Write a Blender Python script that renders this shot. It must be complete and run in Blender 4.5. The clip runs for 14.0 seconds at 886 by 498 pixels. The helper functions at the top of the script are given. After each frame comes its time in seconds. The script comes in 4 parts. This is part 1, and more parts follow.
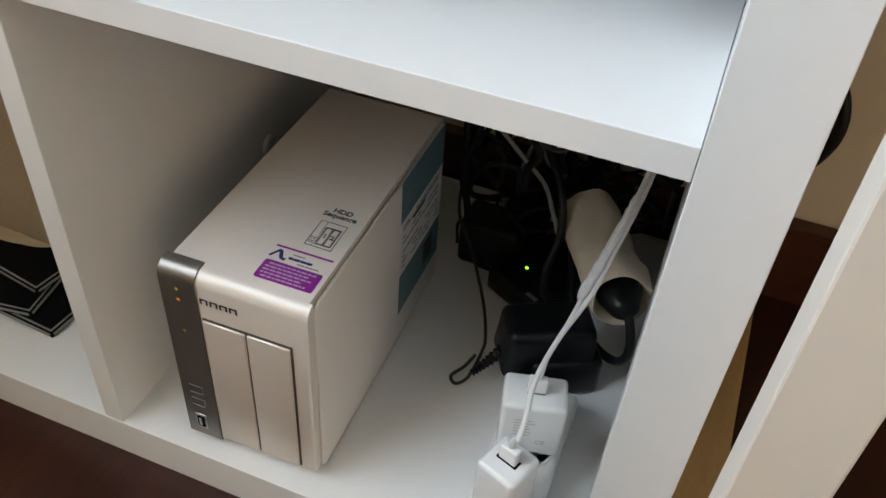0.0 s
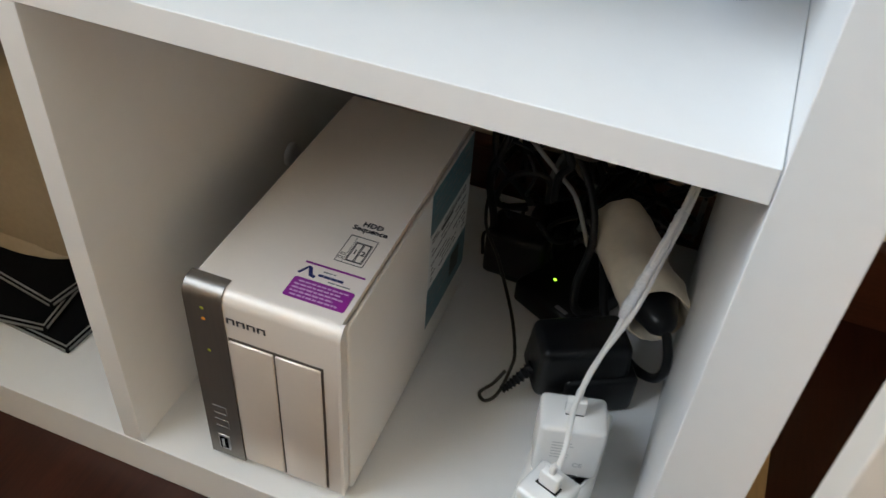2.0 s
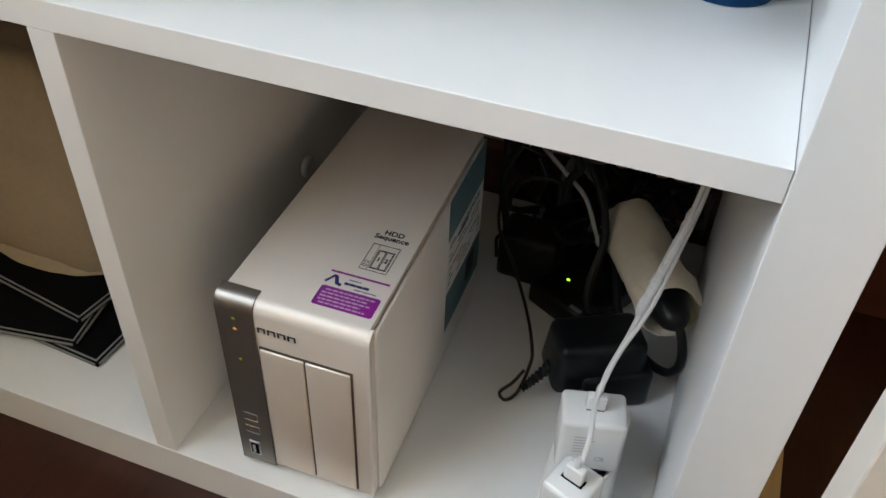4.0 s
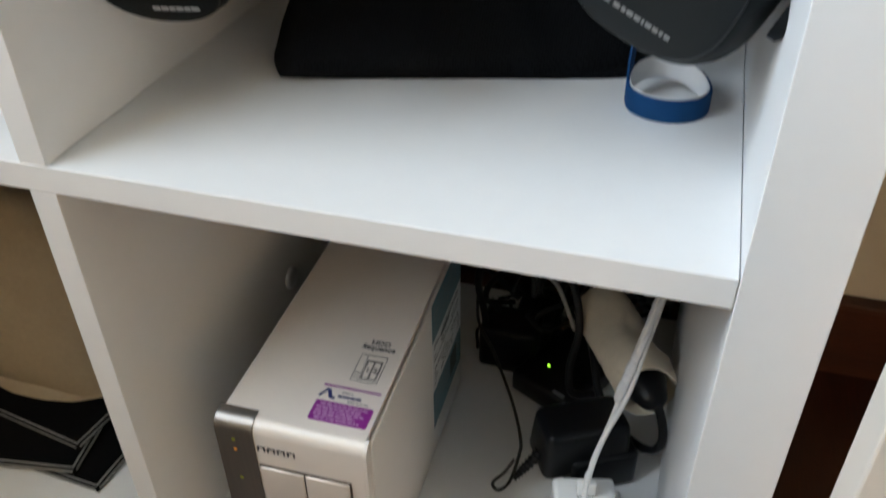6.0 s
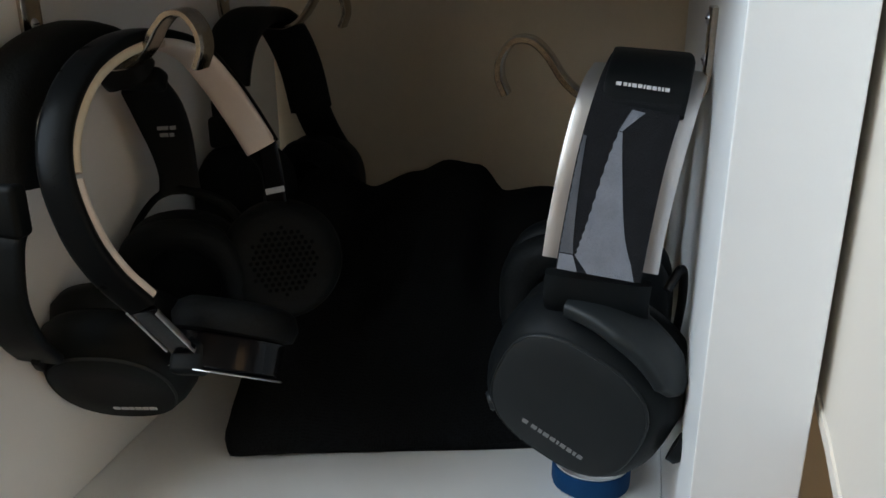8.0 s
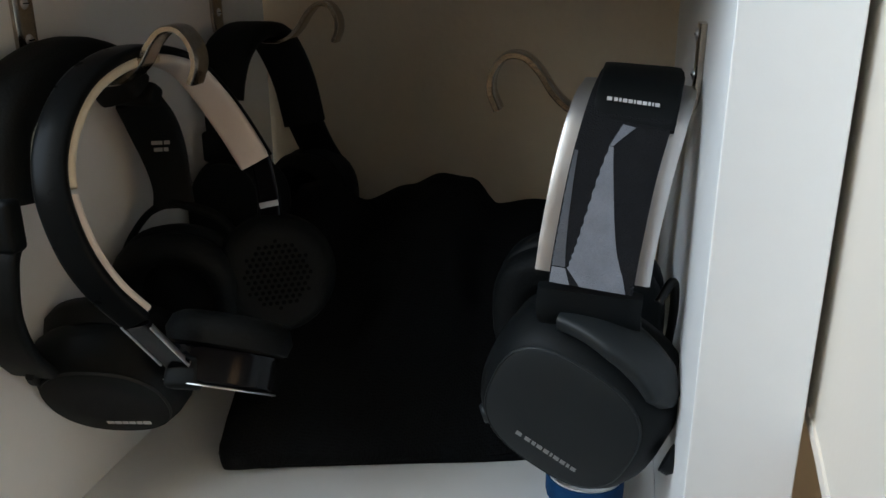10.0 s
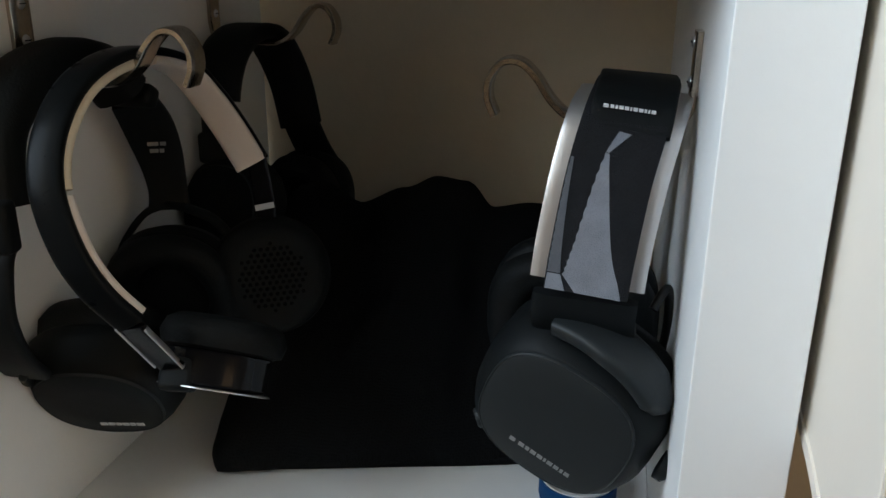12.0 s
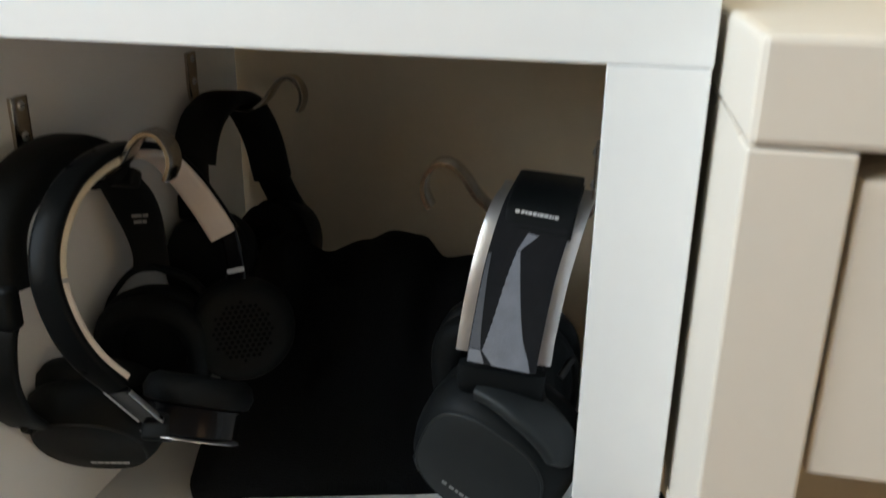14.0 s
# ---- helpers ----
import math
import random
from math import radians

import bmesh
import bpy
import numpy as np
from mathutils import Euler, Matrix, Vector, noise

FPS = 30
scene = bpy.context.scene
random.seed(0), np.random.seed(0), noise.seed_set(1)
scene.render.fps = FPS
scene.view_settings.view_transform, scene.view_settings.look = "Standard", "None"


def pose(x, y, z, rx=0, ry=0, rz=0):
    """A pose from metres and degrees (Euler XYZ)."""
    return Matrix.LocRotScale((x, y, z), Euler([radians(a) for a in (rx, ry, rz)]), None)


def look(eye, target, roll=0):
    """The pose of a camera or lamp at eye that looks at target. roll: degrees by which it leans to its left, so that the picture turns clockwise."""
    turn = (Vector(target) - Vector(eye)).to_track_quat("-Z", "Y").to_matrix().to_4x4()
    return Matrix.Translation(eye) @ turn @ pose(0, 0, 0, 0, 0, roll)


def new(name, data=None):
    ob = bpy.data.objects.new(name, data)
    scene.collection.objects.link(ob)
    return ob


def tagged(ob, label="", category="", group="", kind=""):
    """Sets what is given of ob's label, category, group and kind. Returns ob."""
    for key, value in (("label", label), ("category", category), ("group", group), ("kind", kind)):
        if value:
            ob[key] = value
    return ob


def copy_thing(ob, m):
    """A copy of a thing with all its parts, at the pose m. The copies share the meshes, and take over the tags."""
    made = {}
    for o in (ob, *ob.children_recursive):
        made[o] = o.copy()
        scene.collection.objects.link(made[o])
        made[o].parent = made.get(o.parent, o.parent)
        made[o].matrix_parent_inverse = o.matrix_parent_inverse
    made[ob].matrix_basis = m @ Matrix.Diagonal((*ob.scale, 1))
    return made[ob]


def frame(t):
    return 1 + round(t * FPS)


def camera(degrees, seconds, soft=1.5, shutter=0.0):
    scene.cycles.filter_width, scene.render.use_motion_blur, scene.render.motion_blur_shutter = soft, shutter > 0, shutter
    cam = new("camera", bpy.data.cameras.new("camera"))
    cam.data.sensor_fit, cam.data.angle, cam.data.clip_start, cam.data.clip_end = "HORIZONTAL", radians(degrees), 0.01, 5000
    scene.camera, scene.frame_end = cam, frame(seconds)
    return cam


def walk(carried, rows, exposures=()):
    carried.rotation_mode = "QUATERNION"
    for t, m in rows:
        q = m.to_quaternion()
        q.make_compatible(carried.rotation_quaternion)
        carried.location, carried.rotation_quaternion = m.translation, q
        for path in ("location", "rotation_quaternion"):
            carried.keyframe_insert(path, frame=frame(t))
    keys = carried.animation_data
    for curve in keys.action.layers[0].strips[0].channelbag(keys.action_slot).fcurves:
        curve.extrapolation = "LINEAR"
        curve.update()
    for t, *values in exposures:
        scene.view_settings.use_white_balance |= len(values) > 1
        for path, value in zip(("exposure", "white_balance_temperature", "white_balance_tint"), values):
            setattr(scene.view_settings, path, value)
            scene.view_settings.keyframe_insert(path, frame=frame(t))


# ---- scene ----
cam = camera(55.2, 14.0, shutter=0.4)
PATH = [
    (0, (-0.003, -0.28, 0.564), (-0.483, 1.14, -0.76), 4.7),
    (0.5, (-0.007, -0.28, 0.565), (-0.485, 1.141, -0.758), 4.7),
    (1, (-0.006, -0.28, 0.565), (-0.487, 1.141, -0.758), 4.7),
    (1.5, (-0.007, -0.279, 0.566), (-0.485, 1.142, -0.759), 4.7),
    (2, (-0.031, -0.266, 0.556), (-0.512, 1.152, -0.77), 4.6),
    (2.5, (-0.045, -0.243, 0.545), (-0.529, 1.179, -0.776), 5.1),
    (3, (-0.04, -0.258, 0.558), (-0.532, 1.167, -0.756), 4.1),
    (3.2, (-0.041, -0.263, 0.556), (-0.547, 1.159, -0.756), 3.4),
    (5.3, (-0.032, -0.302, 0.594), (-0.46, 1.125, -0.741), 0.3),
    (5.5, (-0.032, -0.298, 0.593), (-0.466, 1.142, -0.724), -0.4),
    (6, (-0.038, -0.294, 0.608), (-0.505, 1.245, -0.581), -0.7),
    (6.5, (-0.036, -0.293, 0.645), (-0.525, 1.357, -0.374), -0.4),
    (7, (-0.038, -0.287, 0.672), (-0.497, 1.46, -0.185), -0.3),
    (7.5, (-0.032, -0.293, 0.695), (-0.475, 1.508, -0.053), -0.4),
    (8, (-0.031, -0.29, 0.697), (-0.454, 1.539, 0.008), -0.1),
    (8.5, (-0.03, -0.289, 0.699), (-0.453, 1.547, 0.029), -0.5),
    (11, (-0.031, -0.294, 0.699), (-0.429, 1.55, 0.034), 0.2),
    (11.5, (-0.031, -0.292, 0.698), (-0.428, 1.552, 0.032), 0.3),
    (12, (-0.031, -0.292, 0.701), (-0.428, 1.552, 0.038), 0.5),
    (12.5, (-0.028, -0.29, 0.701), (-0.412, 1.555, 0.033), 1.2),
    (13, (-0.025, -0.289, 0.702), (-0.399, 1.555, 0.023), 1.2),
    (13.5, (-0.017, -0.302, 0.712), (-0.382, 1.537, 0.014), 1.2),
    (14, (0.004, -0.335, 0.77), (-0.363, 1.506, 0.078), 1.0),
]
walk(cam, [(t, look(eye, target, roll)) for t, eye, target, roll in PATH], [(0.0, 1.58, 6600, 12.5), (3.2, 1.60, 6620, 12.5), (6.0, 1.60, 6560, 12), (7.0, 1.28, 6540, 11.3), (8.0, 1.06, 6560, 11), (11.0, 1.12, 6540, 10.5), (13.0, 1.10, 6450, 10), (14.0, 1.16, 6900, 10.5)])


# ---- light ----
world = bpy.data.worlds.new("sky")
scene.world = world
world.use_nodes = True
nt = world.node_tree
sky = nt.nodes.new("ShaderNodeTexSky")
sky.sky_type, sky.sun_disc = "NISHITA", False
sky.sun_elevation, sky.sun_rotation = radians(27), radians(294)
nt.links.new(sky.outputs[0], nt.nodes["Background"].inputs[0])
nt.nodes["Background"].inputs[1].default_value = 0.1


def window_light(x, y, z, width, height, power, colour, target):
    lamp = bpy.data.lights.new("window_light", "AREA")
    lamp.shape, lamp.size, lamp.size_y, lamp.energy, lamp.color = "RECTANGLE", width, height, power, colour
    ob = new("window_light", lamp)
    ob.matrix_world = look((x, y, z), target)
    return ob


# the window is in the unseen west wall, y -1.5..-0.1
# EAST puts an unseen wall near enough to reflect warm light
WEST, EAST, SOUTH, NORTH, HIGH = -0.74, 1.6, -5.5, 0.412, 2.8
window_light(WEST - 0.33, -0.80, 1.59, 1.4, 1.5, 24, (0.72, 0.87, 1.0), (0, -0.80, 1.59))
# sun added as warm fill: misses the shelf, bounces off the east wall
warm_fill_sun = new("warm_fill_sun", bpy.data.lights.new("warm_fill_sun", "SUN"))
warm_fill_sun.data.energy, warm_fill_sun.data.angle, warm_fill_sun.data.color = 3.2, radians(0.5), (1.0, 0.70, 0.42)
warm_fill_sun.matrix_world = look((-0.8, 0.35, 0.45), (0, 0, 0))


# ---- materials ----
def material(name, colour, rough=0.5, metal=0.0, vary=0.1, scale=20.0, bump=0.0, bump_scale=200.0, colour2=None, coat=0.0, spec=0.5, stretch=(1, 1, 1)):
    """Two scales of variation in colour, roughness and relief, in object space."""
    m = bpy.data.materials.new(name)
    m.use_nodes = True
    n, l = m.node_tree.nodes, m.node_tree.links
    b = n["Principled BSDF"]
    b.inputs["Metallic"].default_value = metal
    b.inputs["Coat Weight"].default_value = coat
    b.inputs["Specular IOR Level"].default_value = spec
    co = n.new("ShaderNodeTexCoord")
    mp = n.new("ShaderNodeMapping")
    mp.inputs["Scale"].default_value = stretch
    l.new(co.outputs["Object"], mp.inputs[0])
    big, small = n.new("ShaderNodeTexNoise"), n.new("ShaderNodeTexNoise")
    big.inputs["Scale"].default_value, small.inputs["Scale"].default_value = scale, scale * 14
    big.inputs["Detail"].default_value = small.inputs["Detail"].default_value = 4
    for t in (big, small):
        l.new(mp.outputs[0], t.inputs["Vector"])
    mix = n.new("ShaderNodeMix")
    mix.data_type = "FLOAT"
    mix.inputs[0].default_value = 0.4
    l.new(big.outputs["Fac"], mix.inputs[2])
    l.new(small.outputs["Fac"], mix.inputs[3])
    ramp = n.new("ShaderNodeValToRGB")
    c2 = colour2 or tuple(c * (1 - vary) for c in colour)
    ramp.color_ramp.elements[0].position, ramp.color_ramp.elements[1].position = 0.35, 0.65
    ramp.color_ramp.elements[0].color = (*c2, 1)
    ramp.color_ramp.elements[1].color = (*colour, 1)
    l.new(mix.outputs[0], ramp.inputs[0])
    l.new(ramp.outputs[0], b.inputs["Base Color"])
    rr = n.new("ShaderNodeMapRange")
    rr.inputs["To Min"].default_value, rr.inputs["To Max"].default_value = max(0.02, rough - 0.08), min(1, rough + 0.08)
    l.new(small.outputs["Fac"], rr.inputs[0])
    l.new(rr.outputs[0], b.inputs["Roughness"])
    if bump:
        tx = n.new("ShaderNodeTexNoise")
        tx.inputs["Scale"].default_value = bump_scale
        l.new(mp.outputs[0], tx.inputs["Vector"])
        bp = n.new("ShaderNodeBump")
        bp.inputs["Strength"].default_value, bp.inputs["Distance"].default_value = bump, 0.001
        l.new(tx.outputs["Fac"], bp.inputs["Height"])
        l.new(bp.outputs[0], b.inputs["Normal"])
    return m


WHITE = material("white_foil", (0.80, 0.80, 0.79), 0.42, vary=0.03, scale=6, bump=0.05, bump_scale=400)
DESKWHITE = material("white_lacquer", (0.69, 0.625, 0.54), 0.45, vary=0.03, scale=6, bump=0.05, bump_scale=300)
WALLPAINT = material("tan_wall_paint", (0.78, 0.675, 0.52), 0.8, vary=0.08, scale=4, bump=0.3, bump_scale=180)
CEILING = material("ceiling_paint", (0.8, 0.78, 0.74), 0.9, vary=0.03)
FLOORWOOD = material("dark_red_wood", (0.050, 0.013, 0.006), 0.36, spec=0.35, vary=0.5, scale=3, bump=0.1, bump_scale=60, stretch=(8, 0.6, 1))
SKIRTWOOD = material("dark_skirting_wood", (0.085, 0.026, 0.012), 0.38, vary=0.45, scale=4, bump=0.15, bump_scale=80, stretch=(0.6, 8, 8))
PALEWOOD = material("pale_wood", (0.55, 0.36, 0.16), 0.6, vary=0.25, scale=6, bump=0.2, stretch=(10, 1, 10))
PEARL = material("pearl_plastic", (0.76, 0.70, 0.64), 0.42, metal=0.12, vary=0.03, scale=15, bump=0.04, bump_scale=900)
PEARLSIDE = material("white_casing_metal", (0.78, 0.75, 0.71), 0.45, vary=0.03, scale=15, bump=0.05, bump_scale=900)
BLACK = material("black_plastic", (0.012, 0.012, 0.013), 0.45, vary=0.3, scale=40, bump=0.1, bump_scale=1200)


# ---- building ----
def thing(name, at=(0, 0, 0), rz=0, **tags):
    ob = new(name)
    ob.matrix_basis = pose(*at, 0, 0, rz)
    ob.empty_display_size = 0.02
    return tagged(ob, **tags)


def part(name, bm, mat, parent=None, label="", smooth=True):
    me = bpy.data.meshes.new(name)
    bm.normal_update()
    if smooth:
        for f in bm.faces:
            f.smooth = True
        for e in bm.edges:
            e.smooth = len(e.link_faces) == 2 and e.calc_face_angle(0) < 0.95
    bm.to_mesh(me)
    bm.free()
    for m in (mat if isinstance(mat, (list, tuple)) else (mat,)):
        me.materials.append(m)
    ob = new(name, me)
    ob.parent = parent
    return tagged(ob, label=label, kind="stuff" if name in ("print", "mark", "maker_mark", "perforation", "diagram") else "")


def box(x0, y0, z0, x1, y1, z1, bevel=0.0005, seg=2, bm=None):
    bm = bm or bmesh.new()
    r = bmesh.ops.create_cube(bm, size=1, matrix=Matrix.LocRotScale(((x0 + x1) / 2, (y0 + y1) / 2, (z0 + z1) / 2), None, (x1 - x0, y1 - y0, z1 - z0)))
    if bevel:
        es = list({e for v in r["verts"] for e in v.link_edges})
        bmesh.ops.bevel(bm, geom=es, offset=bevel, segments=seg, affect="EDGES", profile=0.5)
    return bm


def setting(name, bm, mat, label):
    return tagged(part(name, bm, mat, smooth=False), label=label, category=name.split("_")[0], kind="structure")


# ---- room ----
def room():
    setting("floor", box(WEST - 0.35, SOUTH - 0.2, -0.05, EAST + 0.2, NORTH + 0.2, 0, 0), FLOORWOOD, "dark reddish brown polished wooden floor")
    setting("ceiling", box(WEST - 0.35, SOUTH - 0.2, HIGH, EAST + 0.2, NORTH + 0.2, HIGH + 0.1, 0), CEILING, "plain white painted room ceiling")
    setting("wall_north", box(WEST - 0.35, NORTH, 0, EAST + 0.2, NORTH + 0.2, HIGH, 0), WALLPAINT, "beige painted plaster wall behind the shelf")
    setting("wall_east", box(EAST, SOUTH, 0, EAST + 0.2, NORTH, HIGH, 0), WALLPAINT, "unseen beige side wall, placed to bounce warm light")
    setting("wall_south", box(WEST - 0.35, SOUTH - 0.2, 0, EAST + 0.2, SOUTH, HIGH, 0), WALLPAINT, "beige painted plaster wall across the room")
    # unseen added wall: deep reveal and sill height set where window light falls
    y0, y1, z0, z1 = -1.5, -0.1, 0.84, 2.35
    bm = bmesh.new()
    box(WEST - 0.35, SOUTH, 0, WEST, y0, HIGH, 0, bm=bm)
    box(WEST - 0.35, y1, 0, WEST, NORTH, HIGH, 0, bm=bm)
    box(WEST - 0.35, y0, 0, WEST, y1, z0, 0, bm=bm)
    box(WEST - 0.35, y0, z1, WEST, y1, HIGH, 0, bm=bm)
    setting("wall_west", bm, WALLPAINT, "unseen beige wall with a window opening, added to shape the light")
    bm = box(WEST, NORTH - 0.014, 0.0005, EAST, NORTH - 0.0005, 0.082, 0)
    box(WEST, NORTH - 0.017, 0.082, EAST, NORTH - 0.0005, 0.09, 0.002, bm=bm)
    setting("baseboard", bm, SKIRTWOOD, "dark red-brown wooden baseboard along the wall")


room()

# ---- shelf unit: cells 0.335 wide and high, open at the back ----
CELL, THICK, THIN, DEEP = 0.335, 0.039, 0.016, 0.39
LEFT = -2 * CELL - THIN


def shelf_unit():
    u = thing("shelf_unit", label="white foil-covered cube shelf unit against the wall", category="shelf")
    part("bottom_board", box(LEFT - THICK, 0, 0.0005, THICK, DEEP, THICK), WHITE, u, smooth=False)
    part("top_board", box(LEFT - THICK, 0, 0.7252, THICK + 0.0005, DEEP, 0.764), WHITE, u, smooth=False)
    part("side_panel", box(0, 0, THICK + 0.0002, THICK, DEEP, 0.725), WHITE, u, smooth=False)
    part("side_panel", box(LEFT - THICK, 0, THICK + 0.0002, LEFT, DEEP, 0.725), WHITE, u, smooth=False)
    part("shelf", box(LEFT + 0.0004, 0.0004, 0.374, -0.0004, DEEP, 0.390), WHITE, u, smooth=False)
    for z in (THICK + 0.0002, 0.3902):
        part("divider", box(-CELL - THIN, 0.0006, z, -CELL, DEEP, z + CELL - 0.0006), WHITE, u, smooth=False)
    return u


shelf_unit()


# ---- desk beside it ----
def desk():
    d = thing("desk", (0.0428, -0.08, 0), 0, label="white painted desk with a shallow drawer", category="desk")
    W, D = 0.0315, 0.47
    part("tabletop", box(0.0, -0.0004, 0.7140, 1.0, D, 0.7465, 0.0025), DESKWHITE, d, smooth=False)
    for x in (0, 0.9665):
        part("leg", box(x, 0, 0.0005, x + W, 0.022, 0.7136, 0.0012), DESKWHITE, d, smooth=False)
    for x in (0.0005, 0.98):
        outline = [(0.0222, 0.7136), (D, 0.7136), (D, 0.534), (0.112, 0.534), (0.070, 0.527), (0.0222, 0.514)]
        part("side_panel", profile_bar(outline, x, x + 0.0175), DESKWHITE, d, smooth=False)
        rim = [V(x - 0.0004, y, z + 0.003) for y, z in reversed(outline[2:])]
        part("edge_strip", sweep(rim, 0.0008, 0.003, (1, 0, 0), 5, 8), DESKWHITE, d, smooth=False)
    part("back_panel", box(0.0185, D - 0.018, 0.54, 0.9795, D, 0.7136, 0.001), DESKWHITE, d, smooth=False)
    part("drawer", box(W + 0.002, 0.003, 0.604, 0.955, 0.3, 0.7055, 0.002), DESKWHITE, d, smooth=False)
    return d


batten = tagged(part("batten", box(0.045, 0.05, 0.0005, 0.094, 0.39, 0.009, 0.0015), PALEWOOD), label="pale wooden batten lying on the floor", category="wood")


# ---- shapes ----
def V(*a):
    return Vector(a)


def spline(pts, n=8, closed=False):
    """A smooth line through the points."""
    p = [Vector(q) for q in pts]
    out, k = [], len(p)
    for i in range(k if closed else k - 1):
        a = p[(i - 1) % k] if closed or i else p[0] * 2 - p[1]
        b, c = p[i], p[(i + 1) % k]
        d = p[(i + 2) % k] if closed or i + 2 < k else c * 2 - b
        for j in range(n):
            t = j / n
            out.append(0.5 * (2 * b + (c - a) * t + (2 * a - 5 * b + 4 * c - d) * t * t + (3 * b - a - 3 * c + d) * t ** 3))
    return out if closed else out + [p[-1]]


def sweep(pts, wide, thick, side=None, power=4.0, n=12, closed=False, bm=None, shift=0.0):
    """A bar along pts: half widths wide (along side) and thick, a number or one per point; power 2 gives a round section."""
    bm = bm or bmesh.new()
    k = len(pts)
    rings, last = [], None
    for i, p in enumerate(pts):
        a = pts[(i - 1) % k] if closed or i else p
        b = pts[(i + 1) % k] if closed or i + 1 < k else p
        t = (b - a).normalized()
        if side is None:
            s = (last or t.orthogonal())
        else:
            s = Vector(side)
        s = (s - t * s.dot(t)).normalized()
        last = s
        nn = t.cross(s)
        w = wide[i] if isinstance(wide, list) else wide
        h = thick[i] if isinstance(thick, list) else thick
        ring = []
        for j in range(n):
            c, d = math.cos(2 * math.pi * (j + 0.5) / n), math.sin(2 * math.pi * (j + 0.5) / n)
            u = math.copysign(abs(c) ** (2 / power), c) * w
            v = math.copysign(abs(d) ** (2 / power), d) * h + shift
            ring.append(bm.verts.new(p + s * u + nn * v))
        rings.append(ring)
    for i in range(k if closed else k - 1):
        r0, r1 = rings[i], rings[(i + 1) % k]
        for j in range(n):
            bm.faces.new((r0[j], r0[(j + 1) % n], r1[(j + 1) % n], r1[j]))
    if not closed:
        bm.faces.new(rings[0][::-1])
        bm.faces.new(rings[-1])
    bmesh.ops.recalc_face_normals(bm, faces=bm.faces)
    return bm


def tube(pts, r, n=8, smoothness=8, bm=None, closed=False):
    return sweep(spline(pts, smoothness, closed), r, r, None, 2.0, n, closed, bm)


def basis(at, normal, up=(0, 0, 1), spin=0.0):
    """A pose whose z is normal, with y as near to up as can be, turned by spin degrees."""
    z = Vector(normal).normalized()
    y = Vector(up)
    y = (y - z * y.dot(z)).normalized()
    x = y.cross(z)
    m = Matrix((x, y, z)).transposed().to_4x4()
    return Matrix.Translation(at) @ m @ pose(0, 0, 0, 0, 0, spin)


def turned(profile, sx, sy, m, power=2.0, n=40, bm=None):
    """A cup: profile of (share of the radius, height), round z, in the pose m."""
    bm = bm or bmesh.new()
    rings = []
    for r, h in profile:
        ring = []
        for j in range(n):
            c, d = math.cos(2 * math.pi * j / n), math.sin(2 * math.pi * j / n)
            ring.append(bm.verts.new(m @ Vector((math.copysign(abs(c) ** (2 / power), c) * r * sx, math.copysign(abs(d) ** (2 / power), d) * r * sy, h))))
        rings.append(ring)
    for r0, r1 in zip(rings, rings[1:]):
        for j in range(n):
            bm.faces.new((r0[j], r0[(j + 1) % n], r1[(j + 1) % n], r1[j]))
    bm.faces.new(rings[0][::-1])
    bm.faces.new(rings[-1])
    bmesh.ops.recalc_face_normals(bm, faces=bm.faces)
    return bm


def moved(bm, m):
    bmesh.ops.transform(bm, matrix=m, verts=bm.verts)
    return bm


def wpart(name, bm, mat, parent, label="", smooth=True):
    """A part whose mesh was built in the world's metres."""
    m, o = Matrix(), parent
    while o:
        m = o.matrix_basis @ m
        o = o.parent
    return part(name, moved(bm, m.inverted()), mat, parent, label, smooth)


def profile_bar(pts, x0, x1, bm=None):
    """A bar along x with the outline pts in y and z."""
    bm = bm or bmesh.new()
    a = [bm.verts.new((x0, y, z)) for y, z in pts]
    b = [bm.verts.new((x1, y, z)) for y, z in pts]
    for i in range(len(pts)):
        j = (i + 1) % len(pts)
        bm.faces.new((a[i], a[j], b[j], b[i]))
    bm.faces.new(a[::-1])
    bm.faces.new(b)
    bmesh.ops.recalc_face_normals(bm, faces=bm.faces)
    return bm


def arc(cy, cz, r, a0, a1, n=8):
    return [(cy + r * math.cos(radians(a0 + (a1 - a0) * i / n)), cz + r * math.sin(radians(a0 + (a1 - a0) * i / n))) for i in range(n + 1)]


def plate(x0, y0, x1, y1, m, thick=0.0003, bm=None):
    """A thin print or sticker, in the plane of the pose m."""
    return moved_into(box(x0, y0, 0, x1, y1, thick, 0), m, bm)


def moved_into(part_bm, m, bm=None):
    moved(part_bm, m)
    if bm is None:
        return part_bm
    me = bpy.data.meshes.new("joined")
    part_bm.to_mesh(me)
    part_bm.free()
    bm.from_mesh(me)
    bpy.data.meshes.remove(me)
    return bm


def words(text, size, m, depth=0.0002):
    cu = bpy.data.curves.new("words", "FONT")
    cu.body, cu.size, cu.extrude, cu.align_x, cu.offset = text, size, depth, "CENTER", size * 0.025
    ob = new("words", cu)
    me = bpy.data.meshes.new_from_object(ob)
    bm = bmesh.new()
    bm.from_mesh(me)
    bpy.data.objects.remove(ob)
    return moved(bm, m)


def bars(row, height, m, thick=0.0003):
    """Plain bars that stand for a mark: pairs of start and end along x."""
    bm = bmesh.new()
    for a, b in row:
        moved_into(box(a, -height / 2, 0, b, height / 2, thick, 0), m, bm)
    return bm


desk()


